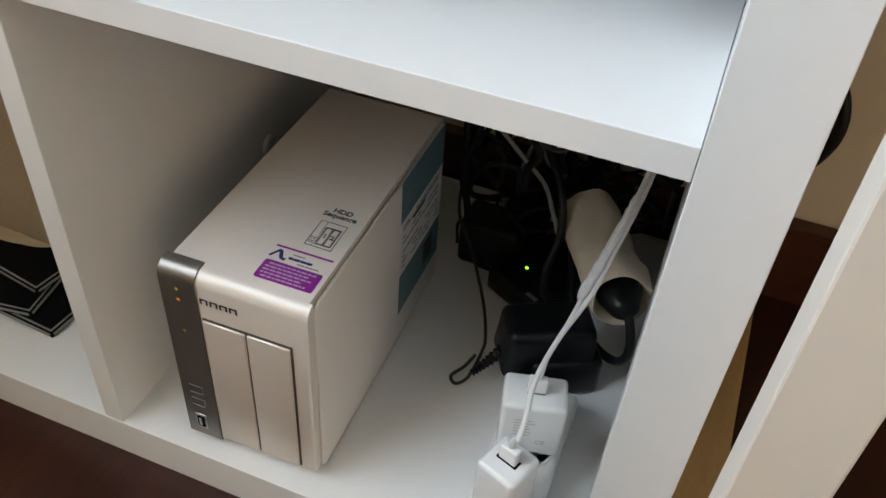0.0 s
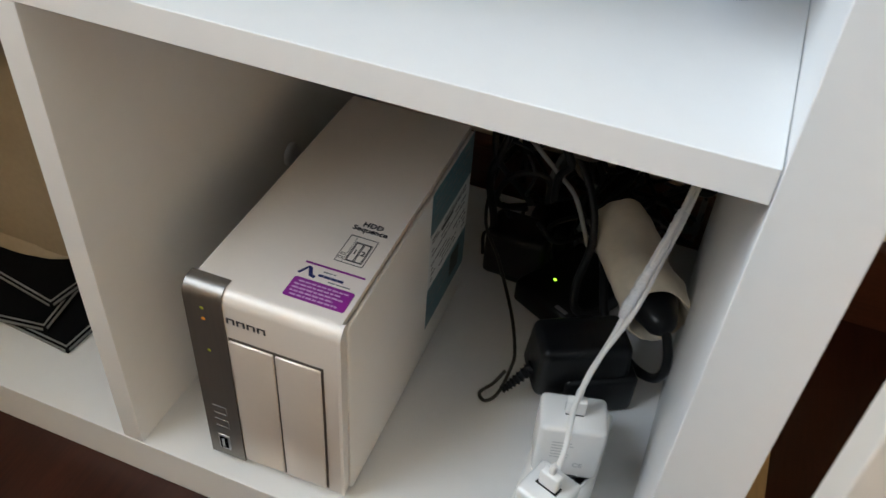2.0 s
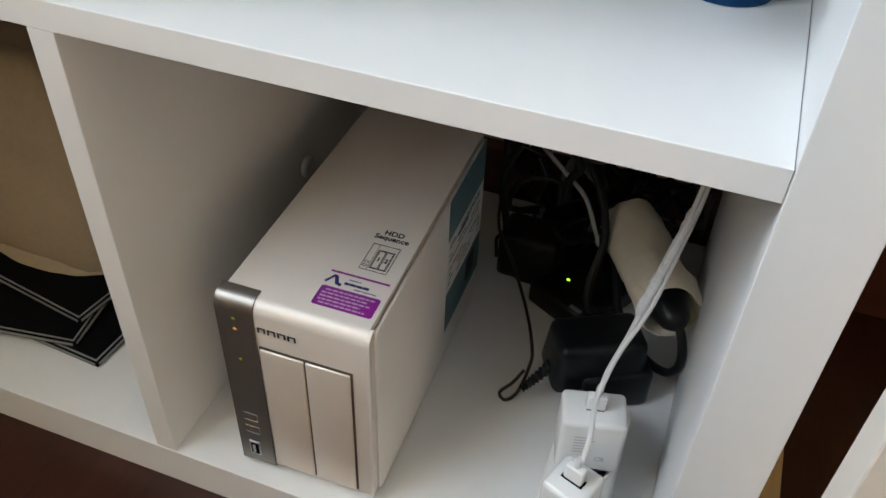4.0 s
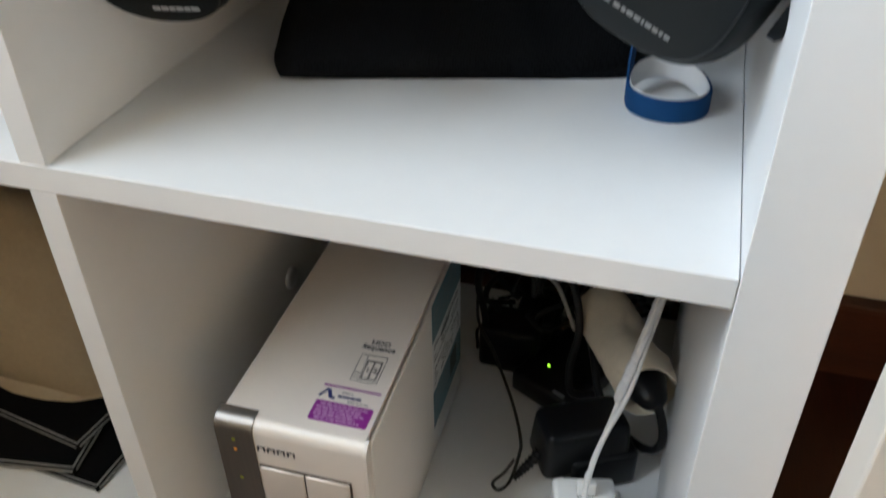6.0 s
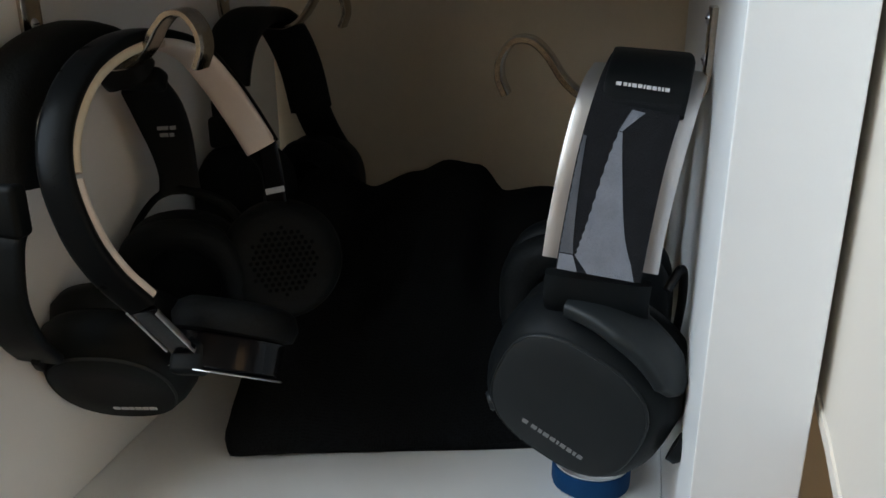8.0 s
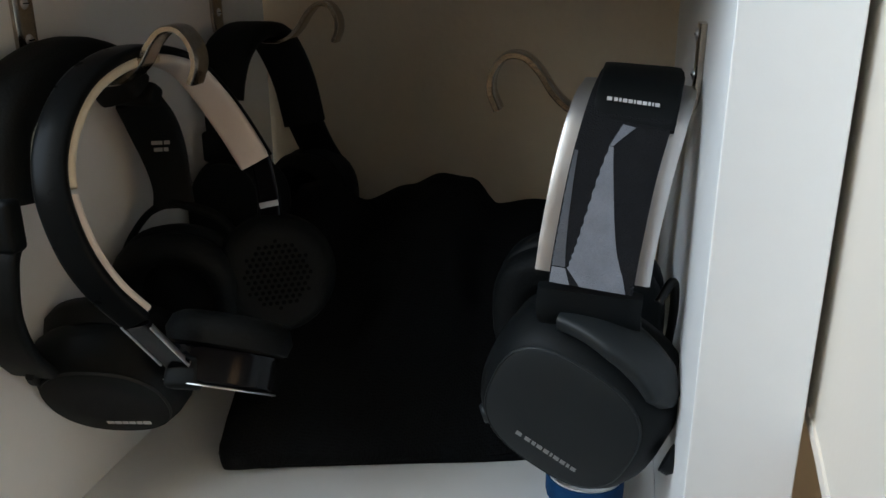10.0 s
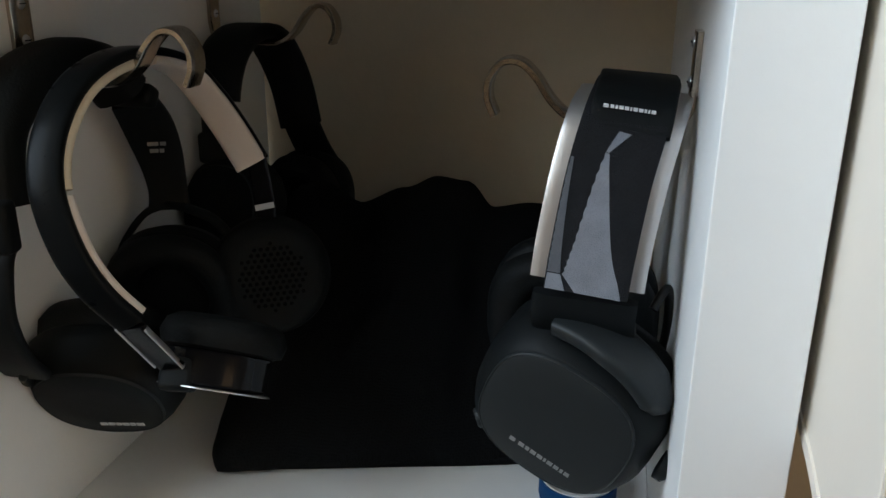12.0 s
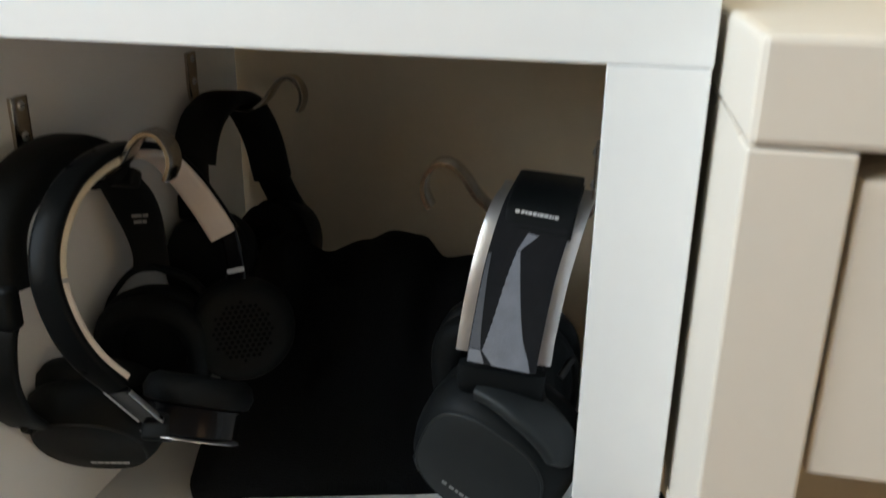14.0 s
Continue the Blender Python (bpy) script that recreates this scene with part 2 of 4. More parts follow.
# ---- more materials ----
METALGREY = material("brushed_grey_metal", (0.27, 0.245, 0.22), 0.38, metal=0.85, vary=0.15, scale=30, stretch=(1, 1, 0.05))
DOORPEARL = material("pearl_bay_door", (0.74, 0.66, 0.58), 0.33, metal=0.35, vary=0.04, scale=20, bump=0.03, bump_scale=900)
BAYSHADE = material("bay_gap_shade", (0.10, 0.08, 0.065), 0.6)
# matt near-black: shade inside slots and holes, painted rather than cut
HOLESHADE = material("painted_hole_shade", (0.0042, 0.0044, 0.0046), 0.9, spec=0.03)
CHROME = material("polished_zinc", (0.88, 0.88, 0.90), 0.34, metal=1.0, vary=0.1, scale=60)
PURPLE = material("purple_label", (0.23, 0.012, 0.23), 0.4, vary=0.06)
PRINT = material("black_print", (0.015, 0.014, 0.02), 0.5)
NAVY = material("navy_print", (0.012, 0.02, 0.11), 0.5)
LILAC = material("pale_print", (0.55, 0.36, 0.55), 0.5)
GREYPRINT = material("grey_print", (0.20, 0.20, 0.20), 0.5)
LIGHTPRINT = material("light_grey_print", (0.50, 0.51, 0.52), 0.5)
TEAL = material("teal_sticker", (0.085, 0.17, 0.20), 0.5, vary=0.12)
PAPERWHITE = material("white_sticker", (0.68, 0.68, 0.68), 0.6, vary=0.05)
DARKMETAL = material("nickel_hook", (0.60, 0.53, 0.45), 0.22, metal=1.0, vary=0.40, scale=60, bump=0.10, bump_scale=350)
SILVER = material("silver_band", (0.60, 0.60, 0.61), 0.36, metal=0.9, vary=0.08, scale=30, stretch=(1, 1, 0.1))
SOFTBLACK = material("black_leatherette", (0.0060, 0.0070, 0.0074), 0.6, vary=0.2, scale=60, bump=0.25, bump_scale=700, spec=0.13)
MATTBLACK = material("matt_black_plastic", (0.0055, 0.0068, 0.0074), 0.55, vary=0.2, scale=50, bump=0.1, bump_scale=1500, spec=0.14)
CUPFACE = material("charcoal_cup_face", (0.011, 0.0135, 0.0145), 0.6, vary=0.15, scale=60, bump=0.12, bump_scale=1800, spec=0.28)
YOKEGREY = material("charcoal_yoke", (0.013, 0.0155, 0.0165), 0.5, vary=0.15, scale=60, spec=0.28)
GLOSSBLACK = material("gloss_black", (0.006, 0.006, 0.007), 0.17, vary=0.05, scale=4, spec=0.16)
BANDBLACK = material("satin_black_band", (0.006, 0.0068, 0.0074), 0.30, vary=0.1, scale=8, spec=0.06)
STRAPBLACK = material("black_woven_strap", (0.009, 0.009, 0.011), 0.85, vary=0.4, scale=120, bump=0.6, bump_scale=1600, spec=0.28)
STRAPGREY = material("grey_woven_strap", (0.21, 0.22, 0.25), 0.85, vary=0.2, scale=120, bump=0.6, bump_scale=1600)
STRAPMID = material("mid_grey_woven_strap", (0.10, 0.105, 0.12), 0.85, vary=0.2, scale=120, bump=0.6, bump_scale=1600)
LINING = material("cream_lining", (0.72, 0.62, 0.46), 0.55, vary=0.08, scale=30, bump=0.1, bump_scale=400)
LININGPALE = material("pale_pink_lining", (0.72, 0.63, 0.56), 0.55, vary=0.06, scale=30, bump=0.1, bump_scale=400)
BAGCLOTH = material("black_mesh_cloth", (0.0035, 0.0035, 0.0042), 0.95, vary=0.3, scale=80, bump=0.8, bump_scale=900, spec=0.08)


def knit(m, scale, deep):
    """Open mesh: round holes in rows, darker and lower than the threads."""
    n, l = m.node_tree.nodes, m.node_tree.links
    v = n.new("ShaderNodeTexVoronoi")
    v.inputs["Scale"].default_value, v.inputs["Randomness"].default_value = scale, 0.25
    l.new(n["Texture Coordinate"].outputs["Object"], v.inputs["Vector"])
    r = n.new("ShaderNodeValToRGB")
    r.color_ramp.elements[0].position, r.color_ramp.elements[1].position = 0.25, 0.5
    r.color_ramp.elements[0].color, r.color_ramp.elements[1].color = (0.0015, 0.0015, 0.0015, 1), (0.0065, 0.007, 0.0078, 1)
    l.new(v.outputs["Distance"], r.inputs[0])
    b = n["Principled BSDF"]
    l.new(r.outputs[0], b.inputs["Base Color"])
    bp = n.new("ShaderNodeBump")
    bp.inputs["Strength"].default_value, bp.inputs["Distance"].default_value = deep, 0.0008
    l.new(v.outputs["Distance"], bp.inputs["Height"])
    l.new(bp.outputs[0], b.inputs["Normal"])


knit(BAGCLOTH, 640, 0.45)
BLUE = material("blue_ribbon", (0.001, 0.045, 0.14), 0.7, vary=0.2, scale=80, bump=0.4, bump_scale=1500, spec=0.2)
WHITEPLASTIC = material("white_gloss_plastic", (0.80, 0.80, 0.79), 0.22, vary=0.02, scale=20)
STRIPWHITE = material("white_satin_plastic", (0.74, 0.73, 0.70), 0.4, vary=0.04, scale=20)
CABLEWHITE = material("white_cable", (0.72, 0.71, 0.69), 0.45, vary=0.05, scale=60)
TAPE = material("clear_tape", (0.66, 0.66, 0.67), 0.36, vary=0.25, scale=120, bump=0.5, bump_scale=500)
CREAMPLASTIC = material("cream_plastic_tube", (0.66, 0.58, 0.45), 0.5, vary=0.12, scale=12, bump=0.5, bump_scale=60)
CABLEBLACK = material("black_cable", (0.0065, 0.0065, 0.007), 0.42, vary=0.3, scale=60, spec=0.28)
# greyer and darker than CABLEWHITE
CABLEDULL = material("dull_white_cable", (0.42, 0.41, 0.40), 0.6, vary=0.2, scale=60)
# black cord; its brownish highlights are put into the base colour
CORDHIGHLIT = material("highlit_black_cord", (0.028, 0.024, 0.018), 0.35, vary=0.2, scale=60)
CABLEGREY = material("grey_cable", (0.10, 0.096, 0.09), 0.6, vary=0.2, scale=60)
ADAPTER = material("black_adapter_plastic", (0.004, 0.0043, 0.005), 0.34, vary=0.1, scale=12, bump=0.05, bump_scale=900, spec=0.3)
FOLDER = material("black_card_folder", (0.004, 0.004, 0.004), 0.8, spec=0.08, vary=0.4, scale=20)
EDGE = material("pale_card_edge", (0.26, 0.26, 0.25), 0.7, vary=0.3, scale=90)
KRAFT = material("beige_paper", (0.40, 0.32, 0.21), 0.8, vary=0.15, scale=16, bump=0.7, bump_scale=50)


def lit(name, colour, power):
    m = bpy.data.materials.new(name)
    m.use_nodes = True
    b = m.node_tree.nodes["Principled BSDF"]
    b.inputs["Base Color"].default_value = b.inputs["Emission Color"].default_value = (*colour, 1)
    b.inputs["Emission Strength"].default_value = power
    return m


GREENLED = lit("green_led", (0.32, 1.0, 0.04), 0.9)
AMBERLED = lit("amber_led", (0.75, 0.28, 0.03), 0.02)
OLIVE = lit("olive_led", (0.34, 0.36, 0.03), 0.01)


# ---- lower cell: network drive ----
def network_drive():
    u = thing("network_drive", (-0.233, 0.015, 0.039), 1.2, label="pearl white two-bay network storage drive with grey front strip", category="drive")
    H, D = 0.1685, 0.230
    outline = arc(0.009, H - 0.009, 0.009, 180, 90) + arc(D - 0.003, H - 0.003, 0.003, 90, 0, 3) + [(D, 0.005), (0.004, 0.004)] + [(0.0, 0.008)]
    body = part("body", profile_bar(outline, -0.0475, 0.0482), PEARL, u)
    for x0, x1 in ((-0.0515, -0.0478), (0.0486, 0.0515)):
        side = profile_bar(arc(0.014, H - 0.010, 0.006, 180, 90) + [(D - 0.002, H - 0.004), (D - 0.002, 0.004), (0.012, 0.003), (0.008, 0.007)], x0, x1)
        bmesh.ops.bevel(side, geom=list(side.edges), offset=0.0009, segments=2, affect="EDGES", profile=0.5)
        part("side_cover", side, PEARLSIDE, u)
    rim = profile_bar(arc(0.009, H - 0.009, 0.0092, 180, 100) + [(0.0085, H - 0.004), (0.006, 0.01), (-0.0003, 0.008)], 0.0484, 0.0505)
    part("front_edge", rim, PEARL, u)
    strip = profile_bar(arc(0.0086, H - 0.0086, 0.0096, 180, 90) + [(0.0125, H + 0.001), (0.0125, H - 0.004), (0.004, 0.02), (0.004, 0.005), (-0.001, 0.006)], -0.0512, -0.0252)
    fascia = part("fascia_strip", strip, METALGREY, u, "brushed dark grey metal strip")
    for z, mat in ((0.1530, OLIVE), (0.1440, AMBERLED), (0.1160, OLIVE)):
        part("indicator_light", turned([(0.6, 0), (1, 0.0002), (0.6, 0.0006)], 0.0019, 0.0019, basis((-0.039, -0.0008, z), (0, -1, 0)) @ Matrix.Scale(0.8, 4), n=12), mat, fascia)
    for z in (0.060, 0.046):
        bm = bmesh.new()
        for b in ((-0.044, z, -0.034, z + 0.0006), (-0.044, z - 0.0075, -0.034, z - 0.0069), (-0.0345, z - 0.0075, -0.034, z)):
            box(b[0], -0.0014, b[1], b[2], -0.0008, b[3], 0, bm=bm)
        part("button", bm, GREYPRINT, fascia)
    usb = box(-0.044, -0.0016, 0.014, -0.0355, 0.0005, 0.029, 0.0005)
    part("usb_port", usb, SILVER, fascia)
    part("usb_slot", box(-0.0428, -0.0020, 0.0158, -0.0367, -0.0014, 0.0272, 0), HOLESHADE, fascia)
    part("usb_tongue", box(-0.0412, -0.0023, 0.0175, -0.0392, -0.0018, 0.0255, 0), LIGHTPRINT, fascia)
    # plate on the flat front; its brown gives the door gaps their shade
    part("bay_shade_plate", box(-0.0240, -0.0003, 0.0105, 0.0391, 0.0008, 0.1335, 0), BAYSHADE, u)
    for x0 in (-0.0233, 0.0079):
        part("bay_door", box(x0, -0.0022, 0.0118, x0 + 0.0300, -0.0004, 0.1322, 0.0009), DOORPEARL, u)
    # maker's mark as plain strokes
    m = basis((-0.0235, -0.00005, 0.1485), (0, -1, 0))
    bm = bmesh.new()
    for k in range(4):
        x = k * 0.0068
        for b in ((x, -0.0022, x + 0.0012, 0.0022), (x + 0.0042, -0.0022, x + 0.0054, 0.0022), (x, 0.0012, x + 0.0054, 0.0022)):
            plate(*b, m, 0.0003, bm)
    part("maker_mark", bm, PRINT, u)
    top = pose(0, 0, H)
    lab = plate(0.0062, 0.0150, 0.0452, 0.0318, top)
    es = [e for e in lab.edges if abs(e.verts[0].co.z - e.verts[1].co.z) > 1e-5]
    bmesh.ops.bevel(lab, geom=es, offset=0.0016, segments=4, affect="EDGES", profile=0.5)
    label = part("label", lab, PURPLE, u, "purple label with pale lines")
    bm = bmesh.new()
    for k, (a, b) in enumerate(((0.010, 0.0425), (0.0085, 0.038), (0.0085, 0.041), (0.0085, 0.036), (0.010, 0.040))):
        y = 0.0290 - k * 0.0029
        x = a
        while x < b:
            w = random.uniform(0.0015, 0.0042)
            plate(x, y - 0.0006, min(x + w, b), y + 0.0006, pose(0, 0, H + 0.0003), 0.0001, bm)
            x += w + 0.0007
    part("print", bm, LILAC, label)
    part("label_line", plate(0.0062, 0.0448, 0.0452, 0.0462, top), PURPLE, u)
    bm = sweep([V(0.0062, 0.0352, H), V(0.0105, 0.0425, H), V(0.0120, 0.0425, H)], 0.0009, 0.0002, (1, 0, 0), n=8)
    sweep([V(0.0112, 0.0420, H), V(0.0140, 0.0358, H), V(0.0170, 0.0352, H)], 0.0013, 0.0002, (1, 0, 0), n=8, bm=bm)
    part("emblem", bm, NAVY, u)
    part("print", bars([(0.0185, 0.0215), (0.0219, 0.0262), (0.0266, 0.0302), (0.0306, 0.0345)], 0.0019, pose(0, 0.0375, H)), NAVY, u)
    part("print", bars([(0.020, 0.026), (0.0265, 0.028)], 0.0008, pose(0, 0.0412, H)), GREYPRINT, u)
    part("print", bars([(0.026, 0.031), (0.0315, 0.0405)], 0.0008, pose(0, 0.0342, H)), GREYPRINT, u)
    part("lettering", words("HDD", 0.0062, pose(0.0300, 0.0895, H)), PRINT, u)
    part("lettering", words("Sequence", 0.0062, pose(0.0300, 0.0845, H)), PRINT, u)
    bm = bmesh.new()
    for x0, y0, x1, y1, w in ((0.0205, 0.0535, 0.0392, 0.0790, 0.0004), (0.0262, 0.0560, 0.0375, 0.0740, 0.0004), (0.0270, 0.0565, 0.0317, 0.0733, 0.0005), (0.0321, 0.0565, 0.0368, 0.0733, 0.0005), (0.0216, 0.0565, 0.0244, 0.0585, 0.0003), (0.0216, 0.0600, 0.0244, 0.0620, 0.0003), (0.0252, 0.0535, 0.0254, 0.0790, 0.0002)):
        for b in ((x0, y0, x1, y0 + w), (x0, y1 - w, x1, y1), (x0, y0 + w, x0 + w, y1 - w), (x1 - w, y0 + w, x1, y1 - w)):
            plate(*b, top, 0.0002, bm)
    part("diagram", bm, PRINT, u)
    for x, t in ((0.0293, "1"), (0.0345, "2")):
        part("lettering", words(t, 0.0055, pose(x, 0.0633, H)), PRINT, u)
    # information sticker on the side
    m = Matrix(((0, 0, 1, 0.0515), (1, 0, 0, 0), (0, 1, 0, 0), (0, 0, 0, 1)))
    sticker = part("sticker", plate(0.141, 0.034, 0.2275, 0.1655, m, 0.0002), PAPERWHITE, u, "white and teal information sticker")
    m2 = m @ pose(0, 0, 0.0002)
    for z0, z1 in ((0.1275, 0.1655), (0.034, 0.0745)):
        part("colour_field", plate(0.141, z0, 0.2275, z1, m2, 0.0001), TEAL, sticker)
    bm = bmesh.new()
    for z in (0.121, 0.118, 0.110, 0.105, 0.096, 0.091, 0.086, 0.081):
        x = 0.146
        while x < 0.218:
            w = random.uniform(0.003, 0.012)
            plate(x, z, min(x + w, 0.222), z + 0.0014, m2, 0.0001, bm)
            x += w + 0.002 + (random.random() < 0.25) * 0.012
    plate(0.165, 0.115, 0.190, 0.1195, m2, 0.00012, bm)
    part("print", bm, PRINT, sticker)
    bm = bmesh.new()
    for z in (0.158, 0.151, 0.146, 0.139, 0.066, 0.060, 0.052):
        x = 0.147
        while x < 0.212:
            w = random.uniform(0.004, 0.014)
            plate(x, z, min(x + w, 0.218), z + 0.0012, m @ pose(0, 0, 0.0003), 0.0001, bm)
            x += w + 0.003
    part("print", bm, GREYPRINT, sticker)
    part("code_patch", plate(0.192, 0.045, 0.212, 0.068, m @ pose(0, 0, 0.0003), 0.0002), PRINT, sticker)
    for x in (-0.038, 0.038):
        for y in (0.02, 0.205):
            part("foot", turned([(0.9, -0.0000), (1, 0.001), (1, 0.0055)], 0.006, 0.006, pose(x, y, 0), n=14), SOFTBLACK, u)


network_drive()


# ---- lower cell: power strip and what is plugged in ----
def power_strip():
    u = thing("power_strip", (-0.052, 0.0, 0.0392), label="white plastic power strip lying along the cell", category="power strip")
    part("housing", box(-0.024, 0.004, 0, 0.024, 0.142, 0.034, 0.007, 4), STRIPWHITE, u)
    for y in (0.026, 0.080):
        part("socket", turned([(1, 0.0), (1, 0.0012), (0.92, 0.0014), (0.9, -0.004)], 0.0195, 0.0195, pose(0, y, 0.034), n=28), STRIPWHITE, u)


def usb_charger(y, size, angle, high, label, lines):
    u = thing("usb_charger", (-0.053, y, 0.0775), angle, label=label, category="charger", group="chargers in the power strip")
    w, d = size
    part("body", box(-w, -d, 0, w, d, high, 0.0038, 4), WHITEPLASTIC, u)
    part("plug_base", turned([(1, 0), (1, -0.004), (0.9, -0.006)], 0.017, 0.017, pose(0, 0, 0.0035), n=24), BLACK if lines else WHITEPLASTIC, u)
    k = 0.0058 if lines else 0.0075
    part("usb_slot", box(-k, -0.0030 if lines else -0.0036, high + 0.0001, k, 0.0030, high + 0.0004, 0), HOLESHADE, u)
    plug = part("cable_plug", box(-0.0065, -0.0032, high + 0.0004, 0.0065, 0.0032, high + 0.013, 0.0014, 3), WHITEPLASTIC, u)
    part("strain_relief", tube([(0, 0, high + 0.013), (0.0, 0.001, high + 0.017), (0.001, 0.002, high + 0.020)], 0.0021), CABLEWHITE, plug)
    if lines:
        m = basis((0, -d, high * 0.5), (0, -1, 0))
        bm = bmesh.new()
        for k in range(6):
            plate(-0.012, 0.011 - k * 0.003, random.uniform(-0.002, 0.004), 0.0119 - k * 0.003, m, 0.0001, bm)
        part("print", bm, LIGHTPRINT, u)
        part("lettering", words("CE", 0.0055, m @ pose(0.007, -0.012, 0)), LIGHTPRINT, u)
    return u


power_strip()
usb_charger(0.084, (0.0215, 0.0150), 15, 0.050, "white USB wall charger with grey printed text", True)
usb_charger(0.027, (0.0145, 0.0150), -20, 0.048, "small glossy white USB wall charger with cable", False)


def white_cables():
    u = thing("charging_cables", (-0.045, 0.1, 0.14), label="two white charging cables bundled with clear tape", category="cable")
    a = [(-0.052, 0.082, 0.146), (-0.051, 0.090, 0.158), (-0.0445, 0.106, 0.177), (-0.040, 0.119, 0.195), (-0.033, 0.138, 0.224), (-0.026, 0.160, 0.250), (-0.023, 0.185, 0.272), (-0.024, 0.22, 0.30), (-0.03, 0.28, 0.33), (-0.03, 0.38, 0.345)]
    b = [(-0.0505, 0.0275, 0.143), (-0.050, 0.040, 0.152), (-0.0525, 0.066, 0.158), (-0.0475, 0.094, 0.171), (-0.0360, 0.117, 0.195), (-0.0295, 0.138, 0.222), (-0.0235, 0.160, 0.248), (-0.0205, 0.187, 0.270), (-0.021, 0.22, 0.298), (-0.027, 0.28, 0.326), (-0.027, 0.38, 0.340)]
    for p in (a, b):
        wpart("cable", tube(p, 0.0018), CABLEWHITE, u)
    c = spline([(-0.0425, 0.114, 0.190), (-0.034, 0.134, 0.218), (-0.0255, 0.158, 0.247)], 24)
    r = [(0.0022 + 0.0006 * noise.noise(q * 260)) * min(1.0, 0.55 + 0.15 * i) for i, q in enumerate(c)]
    wpart("tape", sweep(c, [x * 1.55 for x in r], r, (1, -0.4, 0), 4, 12), TAPE, u, "crinkled clear tape")


white_cables()


def black_adapter():
    u = thing("power_adapter", (-0.066, 0.176, 0.071), 29, label="black plug-in power adapter with ribbed cable end", category="adapter")
    bm = box(-0.038, -0.022, -0.013, 0.036, 0.022, 0.034, 0.0075, 4)
    for v in bm.verts:
        if v.co.z > 0.017:
            v.co.x *= 0.93
            v.co.y *= 0.90
    part("body", bm, ADAPTER, u)
    part("lower_case", box(-0.016, -0.0245, -0.0315, 0.0410, 0.020, 0.0060, 0.0050, 4), ADAPTER, u)
    relief = sweep(spline([(-0.036, -0.004, 0.004), (-0.048, -0.006, -0.008), (-0.058, -0.008, -0.016)], 12), [0.0042 + 0.0012 * (i % 3 == 0) - 0.00008 * i for i in range(25)], [0.0042 + 0.0012 * (i % 3 == 0) - 0.00008 * i for i in range(25)], None, 2, 12)
    part("strain_relief", relief, CABLEBLACK, u)
    wpart("cord", tube([(-0.116, 0.157, 0.058), (-0.122, 0.148, 0.050), (-0.130, 0.141, 0.0425), (-0.124, 0.136, 0.0415), (-0.117, 0.146, 0.0425), (-0.1145, 0.168, 0.0500), (-0.116, 0.180, 0.057), (-0.130, 0.210, 0.066), (-0.155, 0.245, 0.0855), (-0.1765, 0.268, 0.105), (-0.178, 0.30, 0.14), (-0.165, 0.36, 0.19)], 0.0014), CORDHIGHLIT, u)


def second_adapter():
    u = thing("laptop_adapter", (-0.098, 0.268, 0.0393), -28, label="black brick power adapter with a lit green indicator", category="adapter")
    part("body", box(-0.030, -0.034, 0, 0.034, 0.05, 0.024, 0.004, 3), ADAPTER, u)
    wpart("indicator_light", turned([(1, 0), (0.9, 0.0012)], 0.0015, 0.0011, basis((-0.1085, 0.2655, 0.0634), (0, -0.3, 1)), n=12), GREENLED, u)
    part("rating_label", box(0.014, -0.031, 0.0241, 0.026, -0.027, 0.0244, 0), GREYPRINT, u)


black_adapter()
second_adapter()


def cream_tube():
    a, b = V(-0.0210, 0.200, 0.1215), V(-0.076, 0.312, 0.1140)
    u = thing("socket_sleeve", tuple(a), label="cream plastic tube sleeve with a black plug inside", category="socket")
    d = (b - a).normalized()
    m = basis(a, -d)
    L = (b - a).length
    prof = [(0.80, -0.035), (0.86, 0.0), (0.93, 0.0018), (1.0, 0.0), (1.0, -0.02)] + [(1.0 + 0.02 * math.sin(k * 2.1), -0.02 - k * (L - 0.032) / 8) for k in range(1, 9)] + [(0.72, -L + 0.012), (0.42, -L + 0.002), (0.1, -L - 0.004)]
    bm = turned(prof, 0.0238, 0.0238, m, n=48)
    for v in bm.verts:
        dd = noise.voronoi(v.co * 42)[0]
        v.co += 0.0058 * noise.noise_vector(v.co * 34) + (v.co - a).normalized() * 0.0052 * (dd[1] - dd[0])
        v.co.x = min(v.co.x, -0.0006)
    wpart("sleeve", bm, CREAMPLASTIC, u)
    wpart("plug", turned([(0.6, -0.02), (0.95, -0.0345), (0.95, -0.006), (0.75, 0.004), (0.6, 0.012), (0.3, 0.018)], 0.0185, 0.0165, m, n=24), ADAPTER, u, "black mains plug")
    wpart("cord", tube([a - d * 0.012, (-0.0100, 0.185, 0.116), (-0.0050, 0.178, 0.102), (-0.0052, 0.178, 0.086), (-0.0120, 0.184, 0.072), (-0.0260, 0.194, 0.067), (-0.0450, 0.206, 0.074), (-0.060, 0.225, 0.085), (-0.075, 0.27, 0.10), (-0.10, 0.31, 0.10)], 0.0036, 10), CABLEBLACK, u)


cream_tube()


